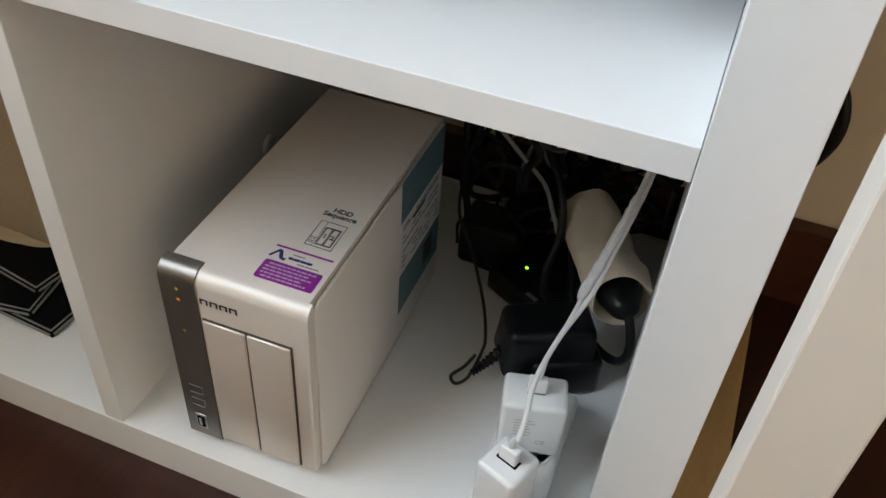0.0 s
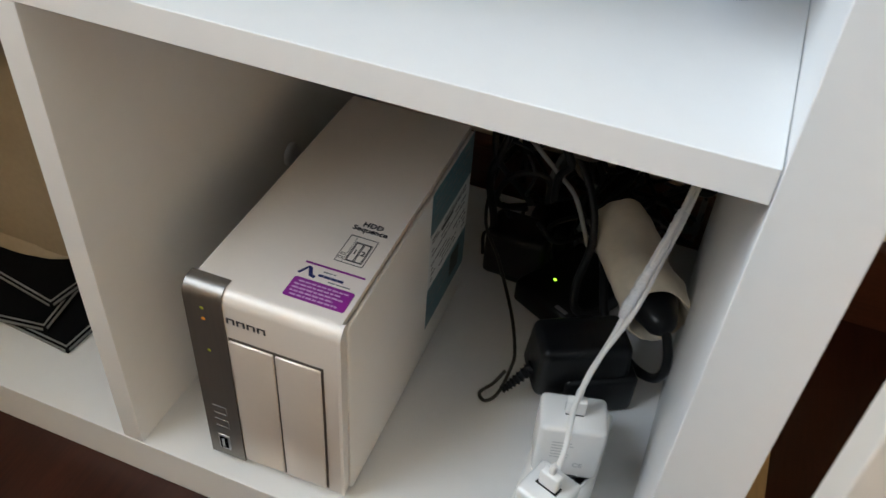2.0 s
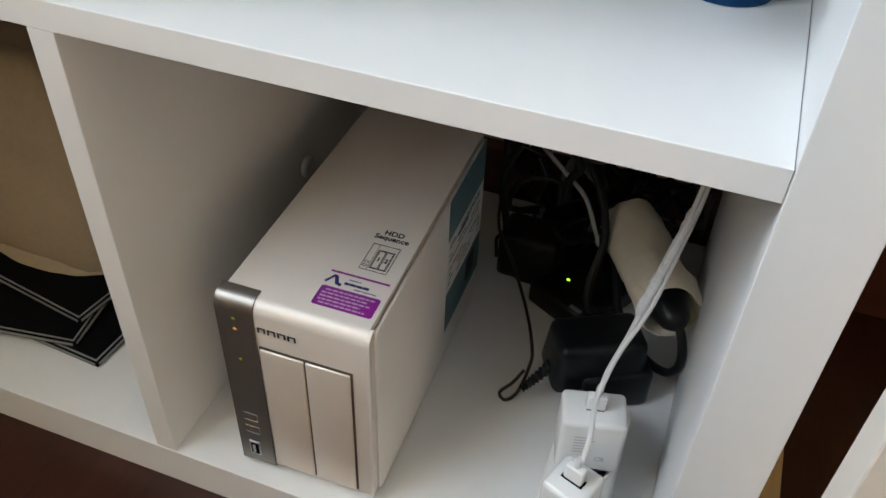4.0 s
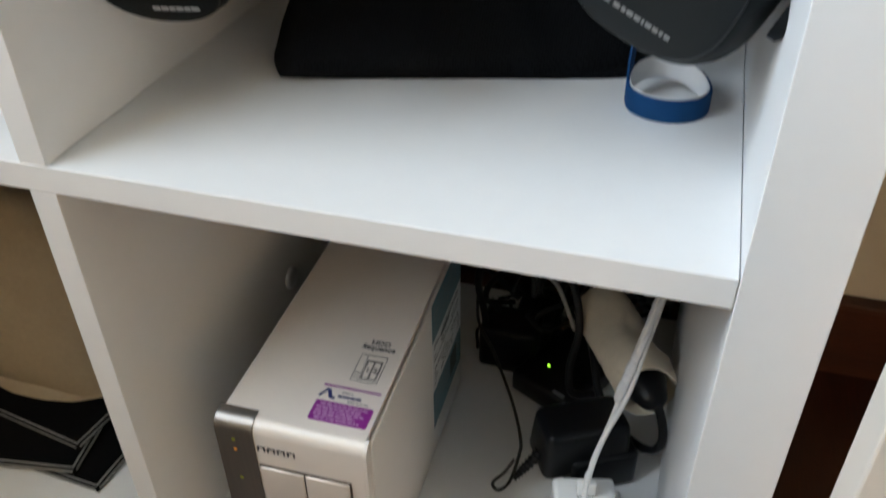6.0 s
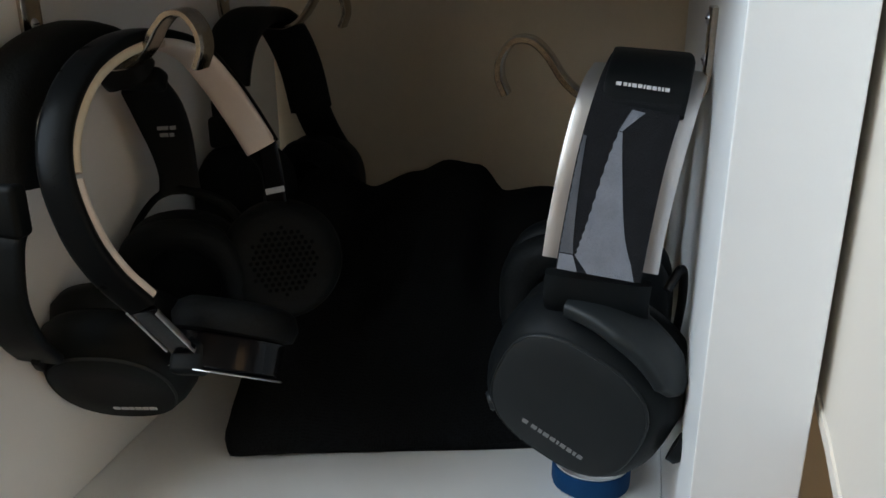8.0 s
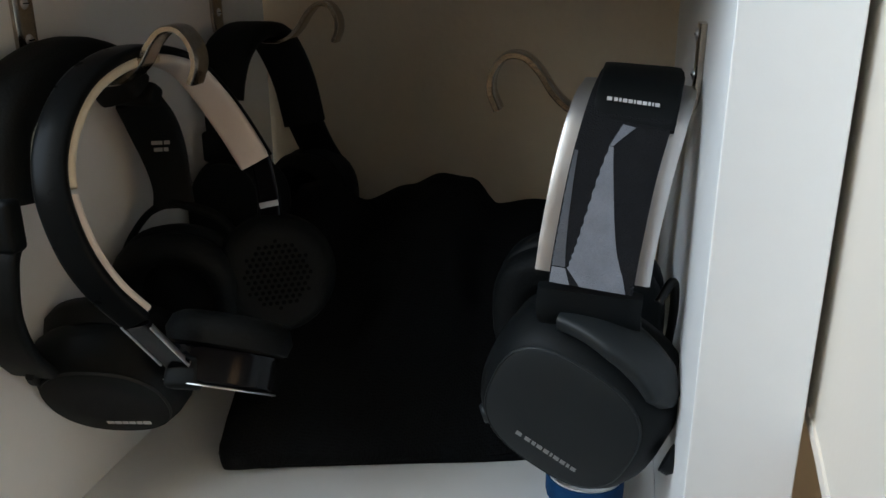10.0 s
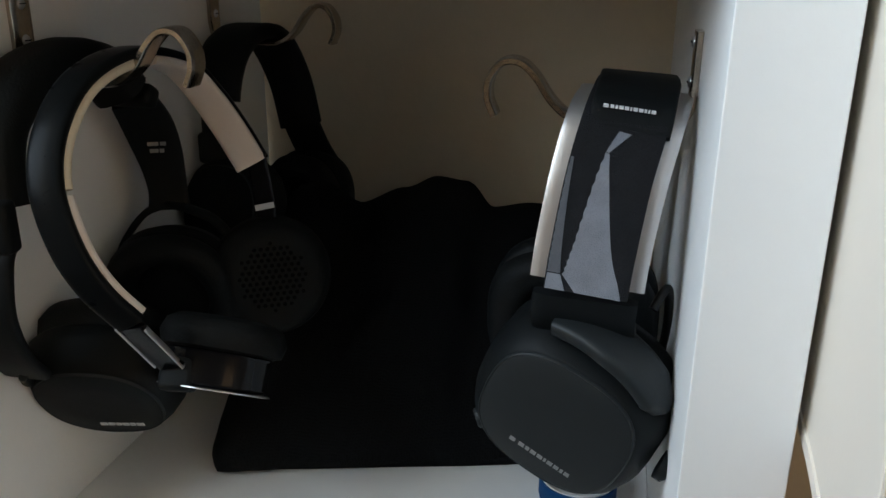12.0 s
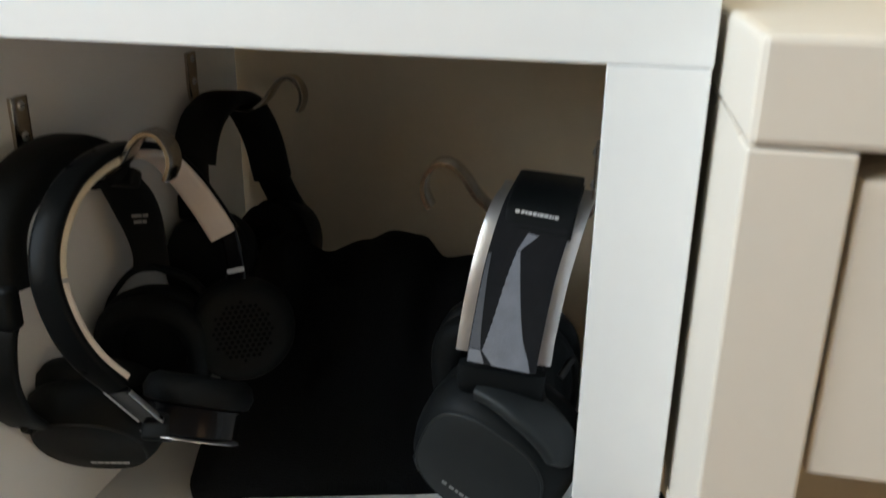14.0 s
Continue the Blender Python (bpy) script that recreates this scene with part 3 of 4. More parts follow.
def cable_tangle():
    rng = random.Random(5)
    u = thing("cable_tangle", (-0.09, 0.32, 0.0392), label="tangle of black and grey cables behind the drive", category="cable")
    for k in range(84):
        x, y, z = rng.uniform(-0.175, -0.015), rng.uniform(0.275, 0.385), rng.uniform(0.045, 0.24)
        pts = [V(x, min(0.39, y + 0.07) if x > -0.088 else y, z)]
        d = V(rng.uniform(-1, 1), rng.uniform(-0.4, 0.4), rng.uniform(-0.8, 0.9))
        for i in range(5):
            d = (d + 0.9 * V(rng.uniform(-1, 1), rng.uniform(-0.5, 0.5), rng.uniform(-1, 1))).normalized()
            q = pts[-1] + d * rng.uniform(0.02, 0.045)
            if q.x > -0.088:
                q.y += 0.06
            q.x, q.y, q.z = min(max(q.x, -0.178), -0.008), min(max(q.y, 0.274), 0.392), min(max(q.z, 0.043), 0.27)
            pts.append(q)
        wpart("cable", tube(pts, rng.choice((0.0016, 0.0022, 0.0028, 0.0034)), 7, 6), CABLEGREY if k % 5 == 0 else CABLEBLACK, u)
    wpart("cable", tube([(-0.190, 0.300, 0.206), (-0.149, 0.298, 0.168), (-0.128, 0.297, 0.149), (-0.110, 0.295, 0.132), (-0.097, 0.290, 0.106), (-0.092, 0.296, 0.085)], 0.0021), CABLEDULL, u, "dull white cable")
    wpart("cable", tube([(-0.150, 0.33, 0.20), (-0.10, 0.285, 0.155), (-0.085, 0.262, 0.12), (-0.088, 0.245, 0.085), (-0.082, 0.235, 0.066), (-0.06, 0.245, 0.062)], 0.0036), CABLEBLACK, u)
    wpart("cable", tube([(-0.055, 0.35, 0.17), (-0.03, 0.335, 0.150), (-0.008, 0.33, 0.147), (-0.004, 0.36, 0.16)], 0.0040), CABLEBLACK, u)
    # plain black blocks added to fill the tangle's dark mass
    wpart("filler_block", box(-0.177, 0.272, 0.0396, -0.122, 0.312, 0.088, 0.006, 3), ADAPTER, u)
    wpart("filler_block", box(-0.150, 0.300, 0.0396, -0.110, 0.340, 0.082, 0.004, 3), ADAPTER, u)


cable_tangle()

bm = turned([(0.4, 0.0), (1, 0.0012), (1, 0.0030), (0.75, 0.0050), (0.3, 0.0058)], 0.0100, 0.0100, basis((-0.335, 0.222, 0.1505), (1, 0, 0)), n=28)
tagged(part("furniture_screw", bm, CHROME), label="shiny metal screw cap in the shelf divider", category="screw")

# cable on the wall beside the shelf
tagged(part("wall_cable", tube([(0.066, 0.404, 0.120), (0.092, 0.402, 0.152), (0.1045, 0.402, 0.184), (0.100, 0.404, 0.215), (0.078, 0.405, 0.250)], 0.0060), CABLEBLACK), label="black cable hanging down the beige wall", category="cable")


# ---- left cell ----
def folder(x, y, z, w, d, h, rz):
    u = thing("folder", (x, y, z), rz, label="thin black card folder with a pale edge", category="folder", group="folders in the pile")
    part("cover", box(-w, 0, 0, 0, d, h, 0.0006), FOLDER, u)
    bm = bmesh.new()
    for b in ((-w + 0.002, -0.0006, h * 0.35, -0.002, 0.0003, h * 0.75), (-0.0003, 0.002, h * 0.35, 0.0006, d - 0.002, h * 0.75)):
        box(b[0], b[1], b[2], b[3], b[4], b[5], 0, bm=bm)
    for b in ((-w + 0.004, 0.0012, -0.0012, 0.0028), (-0.0028, 0.0028, -0.0012, d - 0.004)):
        box(b[0], b[1], h, b[2], b[3], h + 0.0002, 0, bm=bm)
    part("edge_line", bm, EDGE, u)


folder(-0.437, 0.045, 0.0393, 0.20, 0.24, 0.006, -4)
folder(-0.462, 0.052, 0.0456, 0.19, 0.22, 0.006, 9)
folder(-0.470, 0.070, 0.0519, 0.18, 0.20, 0.006, -9)


def paper_bag():
    u = thing("paper_bag", (-0.55, 0.19, 0.0583), label="tall crumpled beige paper bag standing on black folders", category="bag")
    bm = bmesh.new()
    bmesh.ops.create_icosphere(bm, subdivisions=5, radius=1)
    for v in bm.verts:
        p = v.co.copy()
        dist = noise.voronoi(p * 1.9)[0]
        fine = noise.voronoi(p * 6.5 + V(3, 1, 2))[0]
        k = 0.94 + 0.12 * noise.noise(p * 1.4) + 0.10 * min(0.6, dist[1] - dist[0]) + 0.03 * (fine[1] - fine[0])
        s = V(math.copysign(abs(p.x) ** 0.6, p.x) * 0.100 * k, math.copysign(abs(p.y) ** 0.7, p.y) * 0.080 * k, math.copysign(abs(p.z) ** 0.8, p.z) * 0.130 * k)
        v.co = V(s.x, s.y, max(s.z, -0.055) + 0.055)
    part("bag", bm, KRAFT, u)
    lip = spline([(-0.092, -0.046, 0.006), (-0.060, -0.068, 0.007), (0.0, -0.074, 0.006), (0.055, -0.066, 0.008), (0.090, -0.046, 0.011)], 8)
    part("folded_rim", sweep(lip, [0.011 + 0.004 * noise.noise(p * 40) for p in lip], 0.0012, (0, 0.8, 0.6), 4, 10), KRAFT, u)


paper_bag()


# ---- upper cell: hooks ----
def coat_hook():
    u = thing("hook", (0, 0, 0), label="nickel-plated steel wall hook screwed to the side", category="hook", group="hooks in the upper cell")
    path = spline([(0.0016, 0, 0.041), (0.0016, 0, 0.028), (0.0018, 0, 0.010), (0.004, 0, 0.003), (0.012, 0, 0.0), (0.034, 0, -0.001), (0.050, 0, -0.0015), (0.0585, 0, 0.001), (0.0665, 0, 0.008), (0.0735, 0, 0.018), (0.081, 0, 0.0245), (0.0895, 0, 0.0245), (0.0955, 0, 0.017), (0.0965, 0, 0.008), (0.0930, 0, -0.0010)], 8)
    wide = [0.0075 if p.z > 0.01 and p.x < 0.003 else 0.0072 for p in path]
    part("bar", sweep(path, wide, 0.0019, (0, 1, 0), 5, 12), DARKMETAL, u)
    for z in (0.036, 0.018):
        s = part("screw", turned([(1, 0), (1, 0.0008), (0.7, 0.0018), (0.25, 0.0020)], 0.0030, 0.0030, basis((0.0027, 0, z), (1, 0, 0)), n=16), SILVER, u)
        part("screw_slot", box(0.0042, -0.0022, z - 0.0003, 0.0049, 0.0022, z + 0.0003, 0), HOLESHADE, s)
    return u


hook = coat_hook()
hook.matrix_basis = pose(-0.3350, 0.094, 0.6385)
copy_thing(hook, pose(-0.3350, 0.303, 0.6385))
copy_thing(hook, pose(0.0, 0.114, 0.6275, 0, 0, 180))


# ---- upper cell: headset with woven strap ----
def cup(prefix, at, normal, spin, sx, sy, parent, face, rim, body, pad, depth, pad_deep, power=2.6):
    """An ear cup: outer face towards normal, cushion on the other side."""
    m = basis(at, normal, spin=spin)
    shell = wpart(prefix, turned([(0.90, 0.0), (0.97, -0.002), (1.06, -0.007), (1.15, -0.016), (1.17, -depth + 0.004), (1.10, -depth)], sx, sy, m, power), body, parent)
    wpart("face_plate", turned([(1.0, -0.002), (1.0, 0.0006), (0.965, 0.0012), (0.5, 0.0016), (0.02, 0.0017)], sx * 0.90, sy * 0.90, m, power), face, shell)
    wpart("rim", turned([(0.925, -0.003), (0.93, 0.0004), (0.915, 0.0009), (0.900, 0.0005), (0.90, -0.003)], sx, sy, m, power), rim, shell)
    d = depth
    wpart("cushion", turned([(0.9, -d), (1.08, -d - 0.001), (1.17, -d - pad_deep * 0.45), (1.10, -d - pad_deep * 0.85), (0.93, -d - pad_deep), (0.72, -d - pad_deep * 0.85), (0.62, -d - pad_deep * 0.3), (0.1, -d - pad_deep * 0.25)], sx, sy, m, power), pad, shell, "soft black ear cushion")
    return shell, m


def strap_headset():
    u = thing("headset", (-0.03, 0.114, 0.64), label="charcoal gaming headset with grey patterned woven strap hanging on hook", category="headset")
    c = [(-0.0422, 0.064, 0.562), (-0.0405, 0.067, 0.580), (-0.036, 0.073, 0.610), (-0.0305, 0.085, 0.634), (-0.027, 0.112, 0.6400), (-0.030, 0.142, 0.632), (-0.038, 0.160, 0.60), (-0.046, 0.167, 0.56)]
    line = spline(c, 10)
    across = (1, 0.0, -0.06)
    wpart("headband", sweep(line, 0.0255, 0.0014, across, 6, 16), SILVER, u, "brushed silver metal headband")
    out = spline([(-0.0425, 0.0590, 0.559), (-0.0405, 0.0620, 0.578), (-0.036, 0.0690, 0.610), (-0.0298, 0.0800, 0.637), (-0.0262, 0.108, 0.6458), (-0.0298, 0.144, 0.636)], 14)
    strap = wpart("strap", sweep(out, 0.0186, 0.0012, across, 6, 16), STRAPBLACK, u, "black and grey woven elastic strap")

    def patch(corners, mat, name, jag=0.0):
        """A woven field on the strap's front: (along 0..1, across -1..1)."""
        bm = bmesh.new()
        rows = []
        steps = 24
        (a0, l0, r0), (a1, l1, r1) = corners
        for i in range(steps + 1):
            f = i / steps
            s = (a0 + (a1 - a0) * f) * (len(out) - 1)
            k = min(int(s), len(out) - 2)
            p = out[k].lerp(out[k + 1], s - k)
            t = (out[k + 1] - out[k]).normalized()
            sd = (Vector(across) - t * t.dot(Vector(across))).normalized()
            nn = sd.cross(t)
            if nn.y > 0:
                nn = -nn
            l, r = l0 + (l1 - l0) * f, r0 + (r1 - r0) * f
            l += jag * (i % 2)
            rows.append([bm.verts.new(p + sd * q * 0.0183 + nn * h) for q, h in ((l, 0.0011), (l, 0.00150), (r, 0.00150), (r, 0.0011))])
        for x, y in zip(rows, rows[1:]):
            for j in range(3):
                bm.faces.new((x[j], x[j + 1], y[j + 1], y[j]))
        bmesh.ops.recalc_face_normals(bm, faces=bm.faces)
        wpart(name, bm, mat, strap)

    patch(((0.0, -0.26, 0.84), (0.085, -0.62, 0.70)), STRAPGREY, "grey_field")
    patch(((0.085, -0.62, 0.70), (0.46, -0.24, -0.13)), STRAPGREY, "grey_field", 0.035)
    patch(((0.462, -0.24, -0.15), (0.525, -0.08, 0.24)), STRAPGREY, "grey_field", 0.03)
    patch(((0.088, -0.99, -0.66), (0.43, -0.99, -0.90)), STRAPMID, "grey_field", 0.02)
    patch(((0.00, -0.98, -0.50), (0.083, -0.98, -0.66)), STRAPGREY, "grey_field")
    cap = spline([(-0.0295, 0.0760, 0.6285), (-0.0275, 0.0835, 0.6405), (-0.0262, 0.100, 0.6462), (-0.0262, 0.122, 0.6458)], 8)
    capob = wpart("strap_end", sweep(cap, 0.0178, 0.0027, across, 9, 20), MATTBLACK, u, "black rubber strap end")
    m = basis((-0.0296, 0.0768, 0.6382), (0.05, -0.88, 0.42), (0, 0.3, 1), -6)
    wpart("mark", bars([(-0.0112, -0.0090), (-0.0082, -0.0066), (-0.0061, -0.0050), (-0.0045, -0.0026), (-0.0021, -0.0003), (0.0002, 0.0010), (0.0015, 0.0034), (0.0039, 0.0057), (0.0062, 0.0073), (0.0078, 0.0086), (0.0091, 0.0110)], 0.0015, m, 0.0006), PAPERWHITE, capob)
    n1 = V(-0.27, -0.94, -0.12)
    wpart("arm", sweep(spline([(-0.0425, 0.0640, 0.556), (-0.0430, 0.0650, 0.545), (-0.0420, 0.072, 0.535)], 8), 0.0235, 0.0045, across, 5, 14), MATTBLACK, u)
    shell, m = cup("ear_cup", (-0.053, 0.0580, 0.4925), n1, -24, 0.0400, 0.0368, u, CUPFACE, YOKEGREY, MATTBLACK, SOFTBLACK, 0.030, 0.022, 2.7)
    wpart("mark", bars([(-0.0185, -0.0155), (-0.0135, -0.0105), (-0.0096, -0.0076), (-0.0068, -0.0038), (-0.003, -0.0002), (0.0006, 0.0018), (0.0026, 0.0054), (0.0062, 0.0088), (0.0096, 0.0112), (0.0120, 0.0146)], 0.0022, m @ pose(0.004, -0.0205, 0.0012), 0.0006), GREYPRINT, shell)
    ring = [m @ V(0.0510 * math.cos(radians(a)), 0.0480 * math.sin(radians(a)), -0.013) for a in range(116, 37, -8)]
    yline = spline(ring, 4)
    ywide = [0.0150 * min(1.0, 0.62 + 0.025 * i, 0.45 + 0.11 * (len(yline) - 1 - i)) for i in range(len(yline))]
    wpart("yoke", sweep(yline, ywide, 0.0042, n1, 4, 16), YOKEGREY, u, "charcoal grey curved yoke")
    wpart("pivot", turned([(1, 0), (1, 0.004), (0.7, 0.006)], 0.0075, 0.0075, basis(m @ V(0.0500, 0.004, -0.014), m.to_3x3() @ V(1, 0, 0)), n=20), MATTBLACK, u)
    wpart("volume_dial", turned([(1, -0.003), (1, 0.002), (0.8, 0.003), (0.6, 0.0022)], 0.0052, 0.0052, basis(m @ V(-0.033, -0.0335, -0.012), m.to_3x3() @ V(-0.6, -0.5, 0.6)), n=24), YOKEGREY, u)
    n2 = V(0.05, 1, 0.12)
    cup("ear_cup", (-0.051, 0.200, 0.504), n2, 0, 0.0420, 0.0390, u, CUPFACE, YOKEGREY, MATTBLACK, SOFTBLACK, 0.030, 0.022, 2.7)
    wpart("arm", sweep(spline([(-0.046, 0.167, 0.565), (-0.047, 0.172, 0.54), (-0.046, 0.178, 0.515)], 6), 0.0235, 0.0045, across, 5, 14), MATTBLACK, u)
    wpart("cord", tube([(-0.012, 0.075, 0.548), (-0.006, 0.082, 0.556), (-0.004, 0.092, 0.535), (-0.006, 0.105, 0.50)], 0.0022), CABLEBLACK, u)


strap_headset()


# ---- upper cell: cream-lined on-ear headphones ----
def lined_headphones():
    u = thing("headphones", (-0.25, 0.094, 0.645), label="glossy black on-ear headphones with cream headband lining on hook", category="headphones")
    pts = [(-0.2470, 0.0265, 0.536), (-0.2575, 0.0178, 0.555), (-0.2665, 0.0143, 0.576), (-0.2745, 0.0172, 0.602), (-0.2790, 0.0300, 0.6240), (-0.2800, 0.0526, 0.6430), (-0.2775, 0.0800, 0.6525), (-0.2735, 0.1080, 0.6530), (-0.2670, 0.1330, 0.6440), (-0.2585, 0.1465, 0.6260), (-0.2475, 0.1528, 0.6050), (-0.2370, 0.1550, 0.5850)]
    line = spline(pts, 8)
    k = len(line)
    across = (1, 0.18, 0)
    wpart("headband", sweep([p + (V(-0.262, 0.085, 0.575) - p).normalized() * 0.0018 for p in line], 0.0078, 0.0030, across, 4, 14), BANDBLACK, u)

    def inside(a, b, mat, label, wide=0.0080):
        seg = line[int(a * k):int(b * k)]
        mid = V(-0.262, 0.085, 0.575)
        q = [p + (mid - p).normalized() * 0.0062 for p in seg]
        wpart("lining", sweep(q, wide, 0.0029, across, 3, 14), mat, u, label)

    inside(0.0, 0.27, LININGPALE, "pale grey-white lining")
    inside(0.272, 0.62, LINING, "cream headband lining")
    inside(0.622, 1.0, LININGPALE, "pale pinkish lining", 0.0095)
    wpart("slider", sweep(spline([(-0.2470, 0.0270, 0.536), (-0.2430, 0.0380, 0.519), (-0.2400, 0.0460, 0.507)], 6), 0.0070, 0.0016, across, 5, 12), GLOSSBLACK, u)
    for s in (-1, 1):
        o = V(0.0068, 0.0012, 0) * s
        wpart("slider_edge", sweep([p + o for p in spline([(-0.2470, 0.0268, 0.5355), (-0.2430, 0.0378, 0.5185), (-0.2405, 0.0450, 0.5075)], 6)], 0.0006, 0.0016, across, 4, 8), SILVER, u, "silver slider edge")
    part("hinge", box(-0.009, -0.006, -0.008, 0.009, 0.006, 0.009, 0.003, 3), MATTBLACK, u).matrix_basis = Matrix.Translation(V(-0.2390, 0.0500, 0.500) - V(-0.25, 0.094, 0.645)) @ pose(0, 0, 0, -35, 0, 8)
    up = V(0.03, 0.47, 0.77)
    c = V(-0.2300, 0.0665, 0.4830)
    m = basis(c, up)
    shell = wpart("ear_cup", turned([(0.80, 0.0015), (0.93, 0.0025), (0.95, 0.004), (0.96, 0.018), (1.0, 0.0195), (0.9, 0.021)], 0.0285, 0.0285, m), GLOSSBLACK, u)
    wpart("face_plate", turned([(0.97, 0.0004), (1.0, 0.0006), (1.0, 0.0011), (0.97, 0.0014)], 0.0290, 0.0290, m, n=48), SILVER, shell, "thin polished metal plate")
    wpart("cushion", turned([(0.9, 0.020), (1.10, 0.0215), (1.17, 0.028), (1.08, 0.035), (0.9, 0.038), (0.6, 0.035), (0.1, 0.034)], 0.0285, 0.0285, m), SOFTBLACK, shell, "soft black foam cushion")
    b = V(-0.2385, 0.1640, 0.5120)
    nrm = V(0.45, -0.80, 0.22)
    m = basis(b, nrm)
    shell = wpart("ear_cup", turned([(0.6, -0.014), (0.85, -0.013), (0.92, -0.004), (0.95, 0.0)], 0.0335, 0.0335, m), GLOSSBLACK, u)
    pad = wpart("cushion", turned([(0.9, 0.0), (1.05, 0.001), (1.1, 0.008), (1.03, 0.015), (0.88, 0.019), (0.68, 0.0195), (0.5, 0.0185), (0.1, 0.018)], 0.0335, 0.0335, m), SOFTBLACK, shell, "round black foam cushion with small holes")
    # raised dark dots; the holes' shade is in their colour
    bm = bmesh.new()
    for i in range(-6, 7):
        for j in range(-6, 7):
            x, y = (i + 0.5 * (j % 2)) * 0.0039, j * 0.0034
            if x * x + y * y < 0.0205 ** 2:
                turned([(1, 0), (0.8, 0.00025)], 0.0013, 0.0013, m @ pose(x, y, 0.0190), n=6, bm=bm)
    wpart("perforation", bm, HOLESHADE, pad)
    wpart("slider", sweep(spline([(-0.2368, 0.1500, 0.590), (-0.2365, 0.1560, 0.572), (-0.2370, 0.1610, 0.550)], 6), 0.0060, 0.0016, across, 5, 12), GLOSSBLACK, u)
    wpart("badge", plate(-0.0055, -0.0018, 0.0055, 0.0018, basis((-0.2345, 0.1535, 0.5585), (0.45, -0.85, -0.1), (0, 0, 1), 8)), LIGHTPRINT, u, "small grey plate")


lined_headphones()


# ---- upper cell: black over-ear headphones ----
def over_ear_headphones():
    u = thing("headphones", (-0.302, 0.094, 0.645), label="matt black over-ear headphones with padded band on hook", category="headphones")
    across = (1, 0.1, 0)
    pad = spline([(-0.308, 0.021, 0.590), (-0.310, 0.025, 0.615), (-0.312, 0.039, 0.634), (-0.312, 0.066, 0.6475), (-0.310, 0.096, 0.6520), (-0.306, 0.120, 0.6440), (-0.301, 0.130, 0.6295)], 8)
    pad = [p + (V(-0.310, 0.075, 0.590) - p).normalized() * 0.0050 for p in pad]
    wpart("headband", sweep(pad, 0.0150, 0.0115, across, 3, 16), SOFTBLACK, u, "padded black headband")
    part("band_hinge", box(-0.015, -0.006, -0.006, 0.015, 0.006, 0.006, 0.003, 3), MATTBLACK, u).matrix_basis = Matrix.Translation(V(-0.300, 0.131, 0.6245) - V(-0.302, 0.094, 0.645)) @ pose(0, 0, 0, -30)
    arm = spline([(-0.300, 0.134, 0.620), (-0.299, 0.144, 0.605), (-0.298, 0.152, 0.585), (-0.297, 0.155, 0.566), (-0.297, 0.155, 0.552)], 6)
    w = [0.013 + 0.0015 * math.sin(i / 4) for i in range(len(arm))]
    slide = wpart("arm", sweep(arm, w, 0.0022, (1, 0.45, 0), 5, 14), MATTBLACK, u)
    for dz, w in ((0.0022, 0.0052), (-0.0018, 0.0040)):
        wpart("mark", bars([(-w, w * 0.2), (w * 0.35, w)], 0.0022, basis((-0.2965, 0.1470, 0.5915), (0.40, -0.85, 0.25)) @ pose(0, dz, 0.0012)), GREYPRINT, slide)
    c2 = V(-0.292, 0.150, 0.5045)
    n2 = V(-0.20, 0.95, 0.10)
    for s in (-1, 1):
        wpart("yoke", sweep(spline([(-0.297, 0.155, 0.556), tuple(c2 + V(0.024 * s, 0.006, 0.0420)), tuple(c2 + V(0.0405 * s, 0.004, 0.019)), tuple(c2 + V(0.0435 * s, 0.003, -0.004))], 6), 0.0034, 0.0022, n2, 4, 10), MATTBLACK, u)
    cup("ear_cup", tuple(c2 + n2 * 0.014), n2, 0, 0.0345, 0.0360, u, MATTBLACK, YOKEGREY, MATTBLACK, SOFTBLACK, 0.022, 0.020, 2.2)
    n1 = V(0.16, -0.80, -0.56)
    c1 = V(-0.3000, 0.0690, 0.4650)
    shell, m = cup("ear_cup", tuple(c1), n1, 0, 0.0365, 0.0375, u, MATTBLACK, YOKEGREY, MATTBLACK, SOFTBLACK, 0.026, 0.020, 2.3)
    wpart("mark", bars([(-0.0125, -0.0088), (-0.008, -0.0045), (-0.0037, -0.0008), (0.0, 0.0035), (0.0043, 0.0072), (0.008, 0.0122)], 0.0030, m @ pose(0.0060, -0.0215, 0.0010), 0.0009), LIGHTPRINT, shell)
    part("band_hinge", box(-0.013, -0.0055, -0.017, 0.013, 0.0055, 0.008, 0.003, 3), MATTBLACK, u).matrix_basis = Matrix.Translation(V(-0.306, 0.0175, 0.588) - V(-0.302, 0.094, 0.645))
    a1 = spline([(-0.306, 0.018, 0.575), (-0.307, 0.014, 0.565), (-0.309, 0.013, 0.540), (-0.313, 0.024, 0.515), (-0.318, 0.040, 0.497)], 6)
    wpart("arm", sweep(a1, 0.012, 0.0030, across, 5, 14), MATTBLACK, u)
    wpart("yoke", sweep(spline([(-0.316, 0.036, 0.500), (-0.327, 0.052, 0.487), (-0.330, 0.068, 0.478), (-0.327, 0.082, 0.473)], 6), 0.005, 0.0022, n1, 4, 10), MATTBLACK, u)


over_ear_headphones()


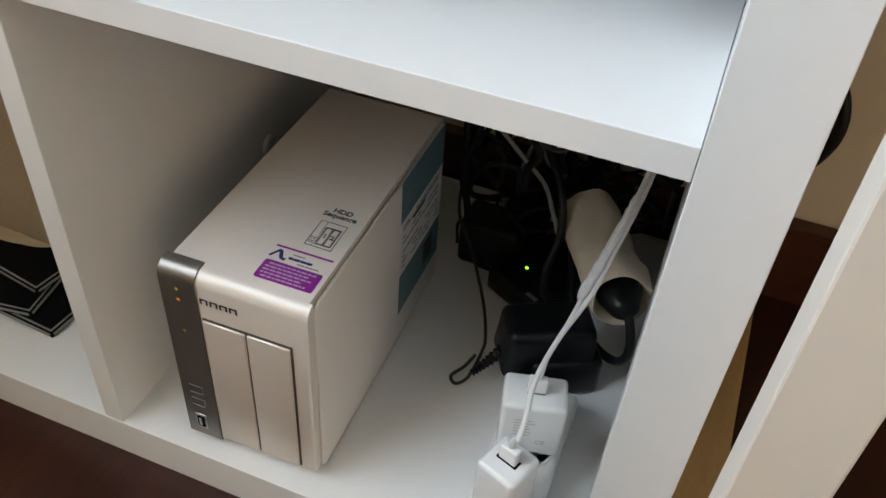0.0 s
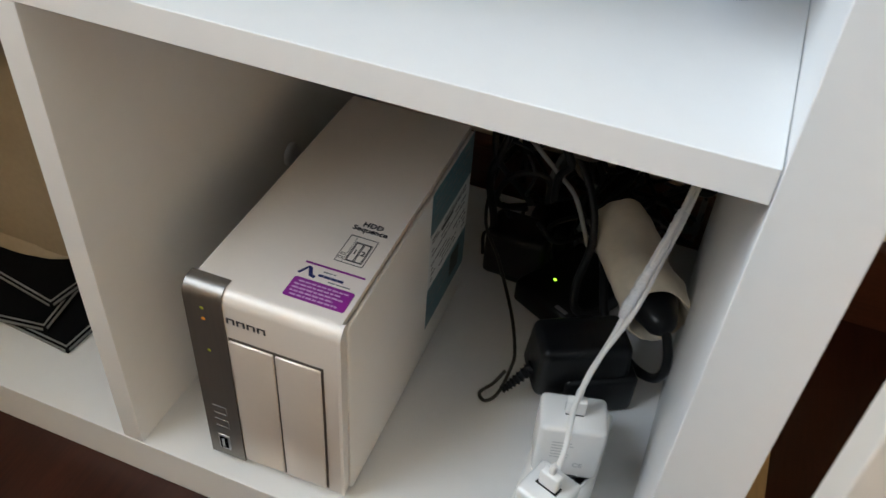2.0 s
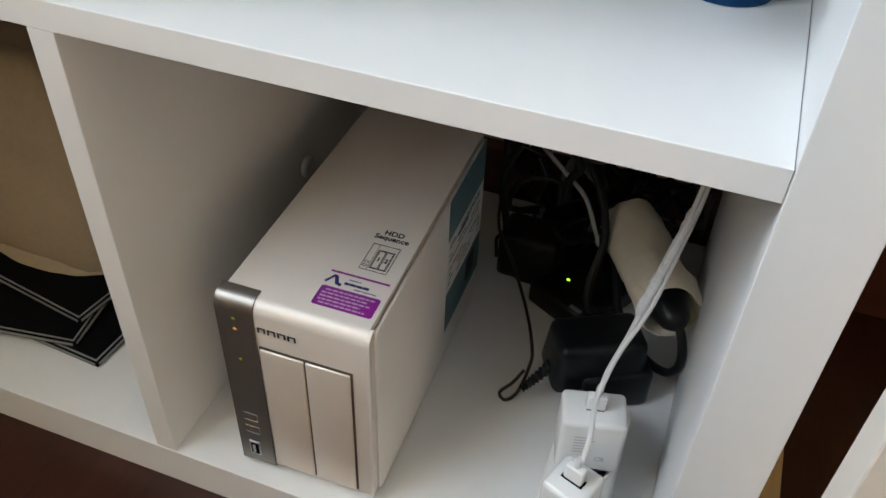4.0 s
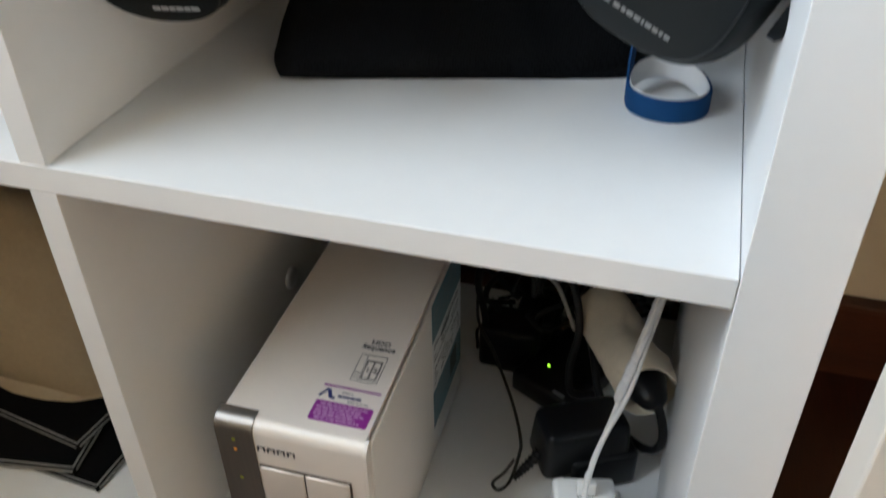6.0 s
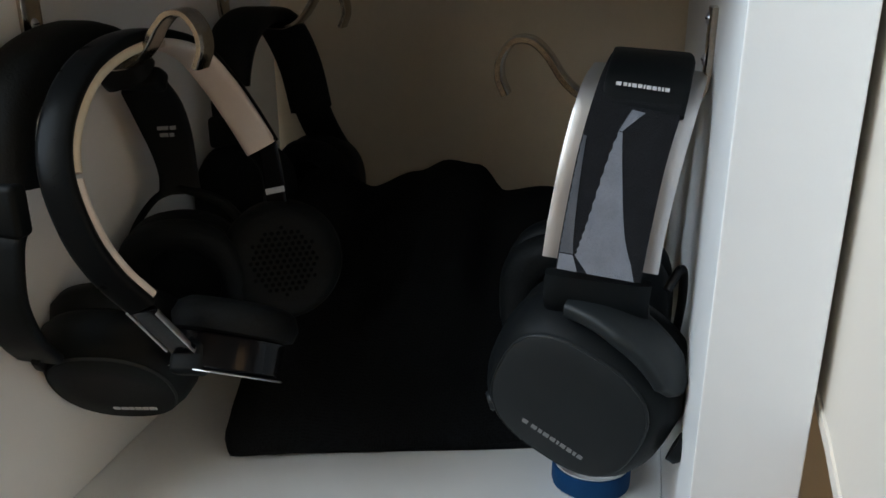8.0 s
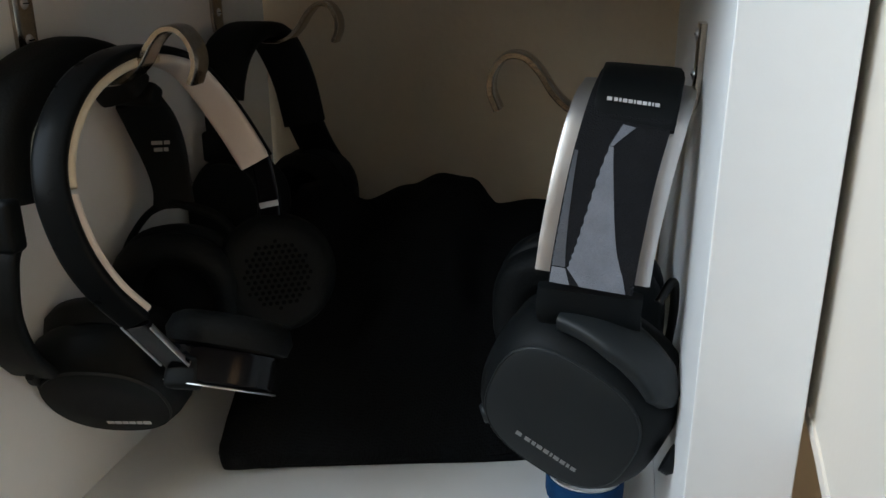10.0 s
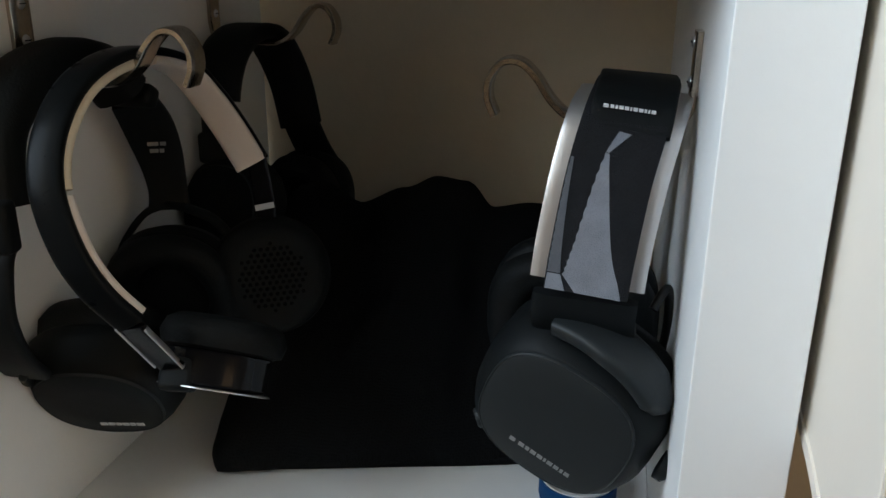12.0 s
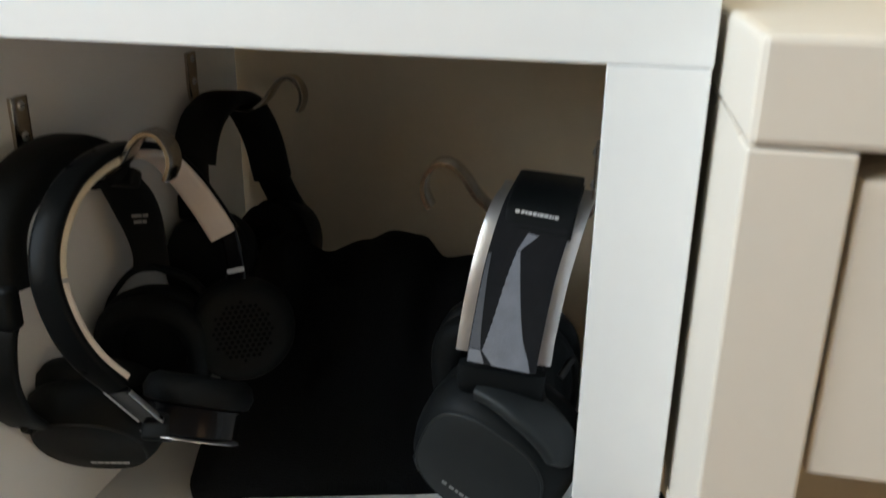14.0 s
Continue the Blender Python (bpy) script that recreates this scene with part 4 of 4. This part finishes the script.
# ---- upper cell: headphones on the back hook ----
def back_headphones():
    u = thing("headphones", (-0.296, 0.303, 0.645), label="black folding headphones with soft band on the rear hook", category="headphones")
    across = (1, 0.25, 0)
    pts = spline([(-0.3090, 0.248, 0.572), (-0.3100, 0.252, 0.606), (-0.3080, 0.268, 0.634), (-0.3030, 0.296, 0.6450), (-0.2970, 0.320, 0.636), (-0.2890, 0.334, 0.606), (-0.2830, 0.338, 0.570)], 8)
    k = len(pts)
    wpart("headband", sweep(pts, 0.0110, 0.0024, across, 4, 14), MATTBLACK, u)
    wpart("band_cover", sweep(pts[int(k * 0.16):], 0.0165, 0.0060, across, 3.5, 14), SOFTBLACK, u, "soft black band cover")
    wpart("band_joint", box(-0.323, 0.242, 0.558, -0.295, 0.254, 0.580, 0.003, 3), MATTBLACK, u)
    cup("ear_cup", (-0.302, 0.226, 0.530), (-0.1, -0.95, 0.25), 0, 0.030, 0.034, u, MATTBLACK, YOKEGREY, MATTBLACK, SOFTBLACK, 0.022, 0.018, 2.3)
    cup("ear_cup", (-0.274, 0.366, 0.512), (0.25, 0.95, 0.10), 0, 0.030, 0.033, u, MATTBLACK, YOKEGREY, MATTBLACK, SOFTBLACK, 0.024, 0.022, 2.3)
    wpart("arm", sweep(spline([(-0.283, 0.338, 0.572), (-0.277, 0.346, 0.55), (-0.270, 0.356, 0.53)], 6), 0.014, 0.0035, across, 4, 12), MATTBLACK, u)


back_headphones()


# ---- upper cell: mesh pouch and ribbon loop ----
def pouch():
    u = thing("pouch", (-0.16, 0.25, 0.3903), label="black mesh drawstring pouch slumped on the shelf", category="bag")
    nu, nv = 60, 40
    tops = [(0.0, 0.128), (0.05, 0.146), (0.13, 0.150), (0.24, 0.134), (0.40, 0.147), (0.50, 0.156), (0.60, 0.153), (0.68, 0.134), (0.80, 0.138), (1.0, 0.133)]

    def top(s):
        for (a, h), (b, g) in zip(tops, tops[1:]):
            if s <= b:
                f = (s - a) / (b - a)
                f = f * f * (3 - 2 * f)
                return h + (g - h) * f
        return tops[-1][1]

    bm = bmesh.new()
    grid = {}
    for side in (0, 1):
        for i in range(nu + 1):
            for j in range(nv + 1):
                s, t = i / nu, j / nv
                edge = min(s, 1 - s, t, 1 - t)
                if side and edge == 0:
                    grid[side, i, j] = grid[0, i, j]
                    continue
                x = -0.274 + 0.225 * s
                yb = 0.128 + 0.060 * s
                lean = 0.150 - 0.03 * s
                r = 0.010
                ds = max(0.0, 1 - t / 0.11)
                dx = (0.017 * ds * ds) * (1 if s < 0.5 else -1) * max(0, 1 - min(s, 1 - s) / 0.06)
                z = top(s) * t
                y = yb + lean * t
                puff = min(1.0, (edge / 0.10)) ** 0.5 * (0.016 + 0.012 * math.sin(3.0 * s + 1.0))
                wr = 0.006 * noise.noise(V(s * 5, t * 4, 3.0)) + 0.003 * noise.noise(V(s * 14, t * 11, 7.0))
                q = V(x + dx, y - (puff + wr * (edge > 0)) * (1 if side == 0 else -0.9), z + (0 if side == 0 else 0.001))
                q.z = max(q.z, 0.0) + 0.0004
                grid[side, i, j] = bm.verts.new(q - V(-0.16, 0.25, 0))
    for side in (0, 1):
        for i in range(nu):
            for j in range(nv):
                f = (grid[side, i, j], grid[side, i + 1, j], grid[side, i + 1, j + 1], grid[side, i, j + 1])
                bm.faces.new(f if side == 0 else f[::-1])
    part("cloth", bm, BAGCLOTH, u)
    hem = spline([(-0.258, 0.1300, 0.3930), (-0.22, 0.140, 0.3925), (-0.16, 0.156, 0.3925), (-0.10, 0.172, 0.3925), (-0.050, 0.187, 0.3935)], 8)
    wpart("hem", sweep(hem, 0.0030, 0.0022, (0, 0, 1), 2.4, 10), BAGCLOTH, u)


pouch()


def ribbon_loop():
    u = thing("ribbon_loop", (-0.042, 0.148, 0.3903), label="blue ribbon loop standing on the white shelf", category="ribbon")
    pts = [V(-0.042 + 0.0225 * math.cos(radians(a)), 0.150 + 0.0205 * math.sin(radians(a)), 0.3970 + 0.0075 * max(0, math.sin(radians(a - 20)))) for a in range(0, 360, 12)]
    wpart("loop", sweep(pts, 0.0066, 0.0008, (0, 0, 1), 5, 10, closed=True), BLUE, u)
    inner = [V(-0.042 + (p.x + 0.042) * 0.945, 0.150 + (p.y - 0.150) * 0.945, p.z + 0.0006) for p in pts]
    wpart("lining", sweep(inner, 0.0066, 0.0004, (0, 0, 1), 5, 10, closed=True), PAPERWHITE, u, "white ribbon backing")
    wpart("tail", sweep(spline([(-0.0635, 0.152, 0.400), (-0.064, 0.155, 0.415), (-0.063, 0.165, 0.432), (-0.060, 0.180, 0.445)], 6), 0.0075, 0.0008, (0.1, 1, 0), 5, 10), BLUE, u)


ribbon_loop()
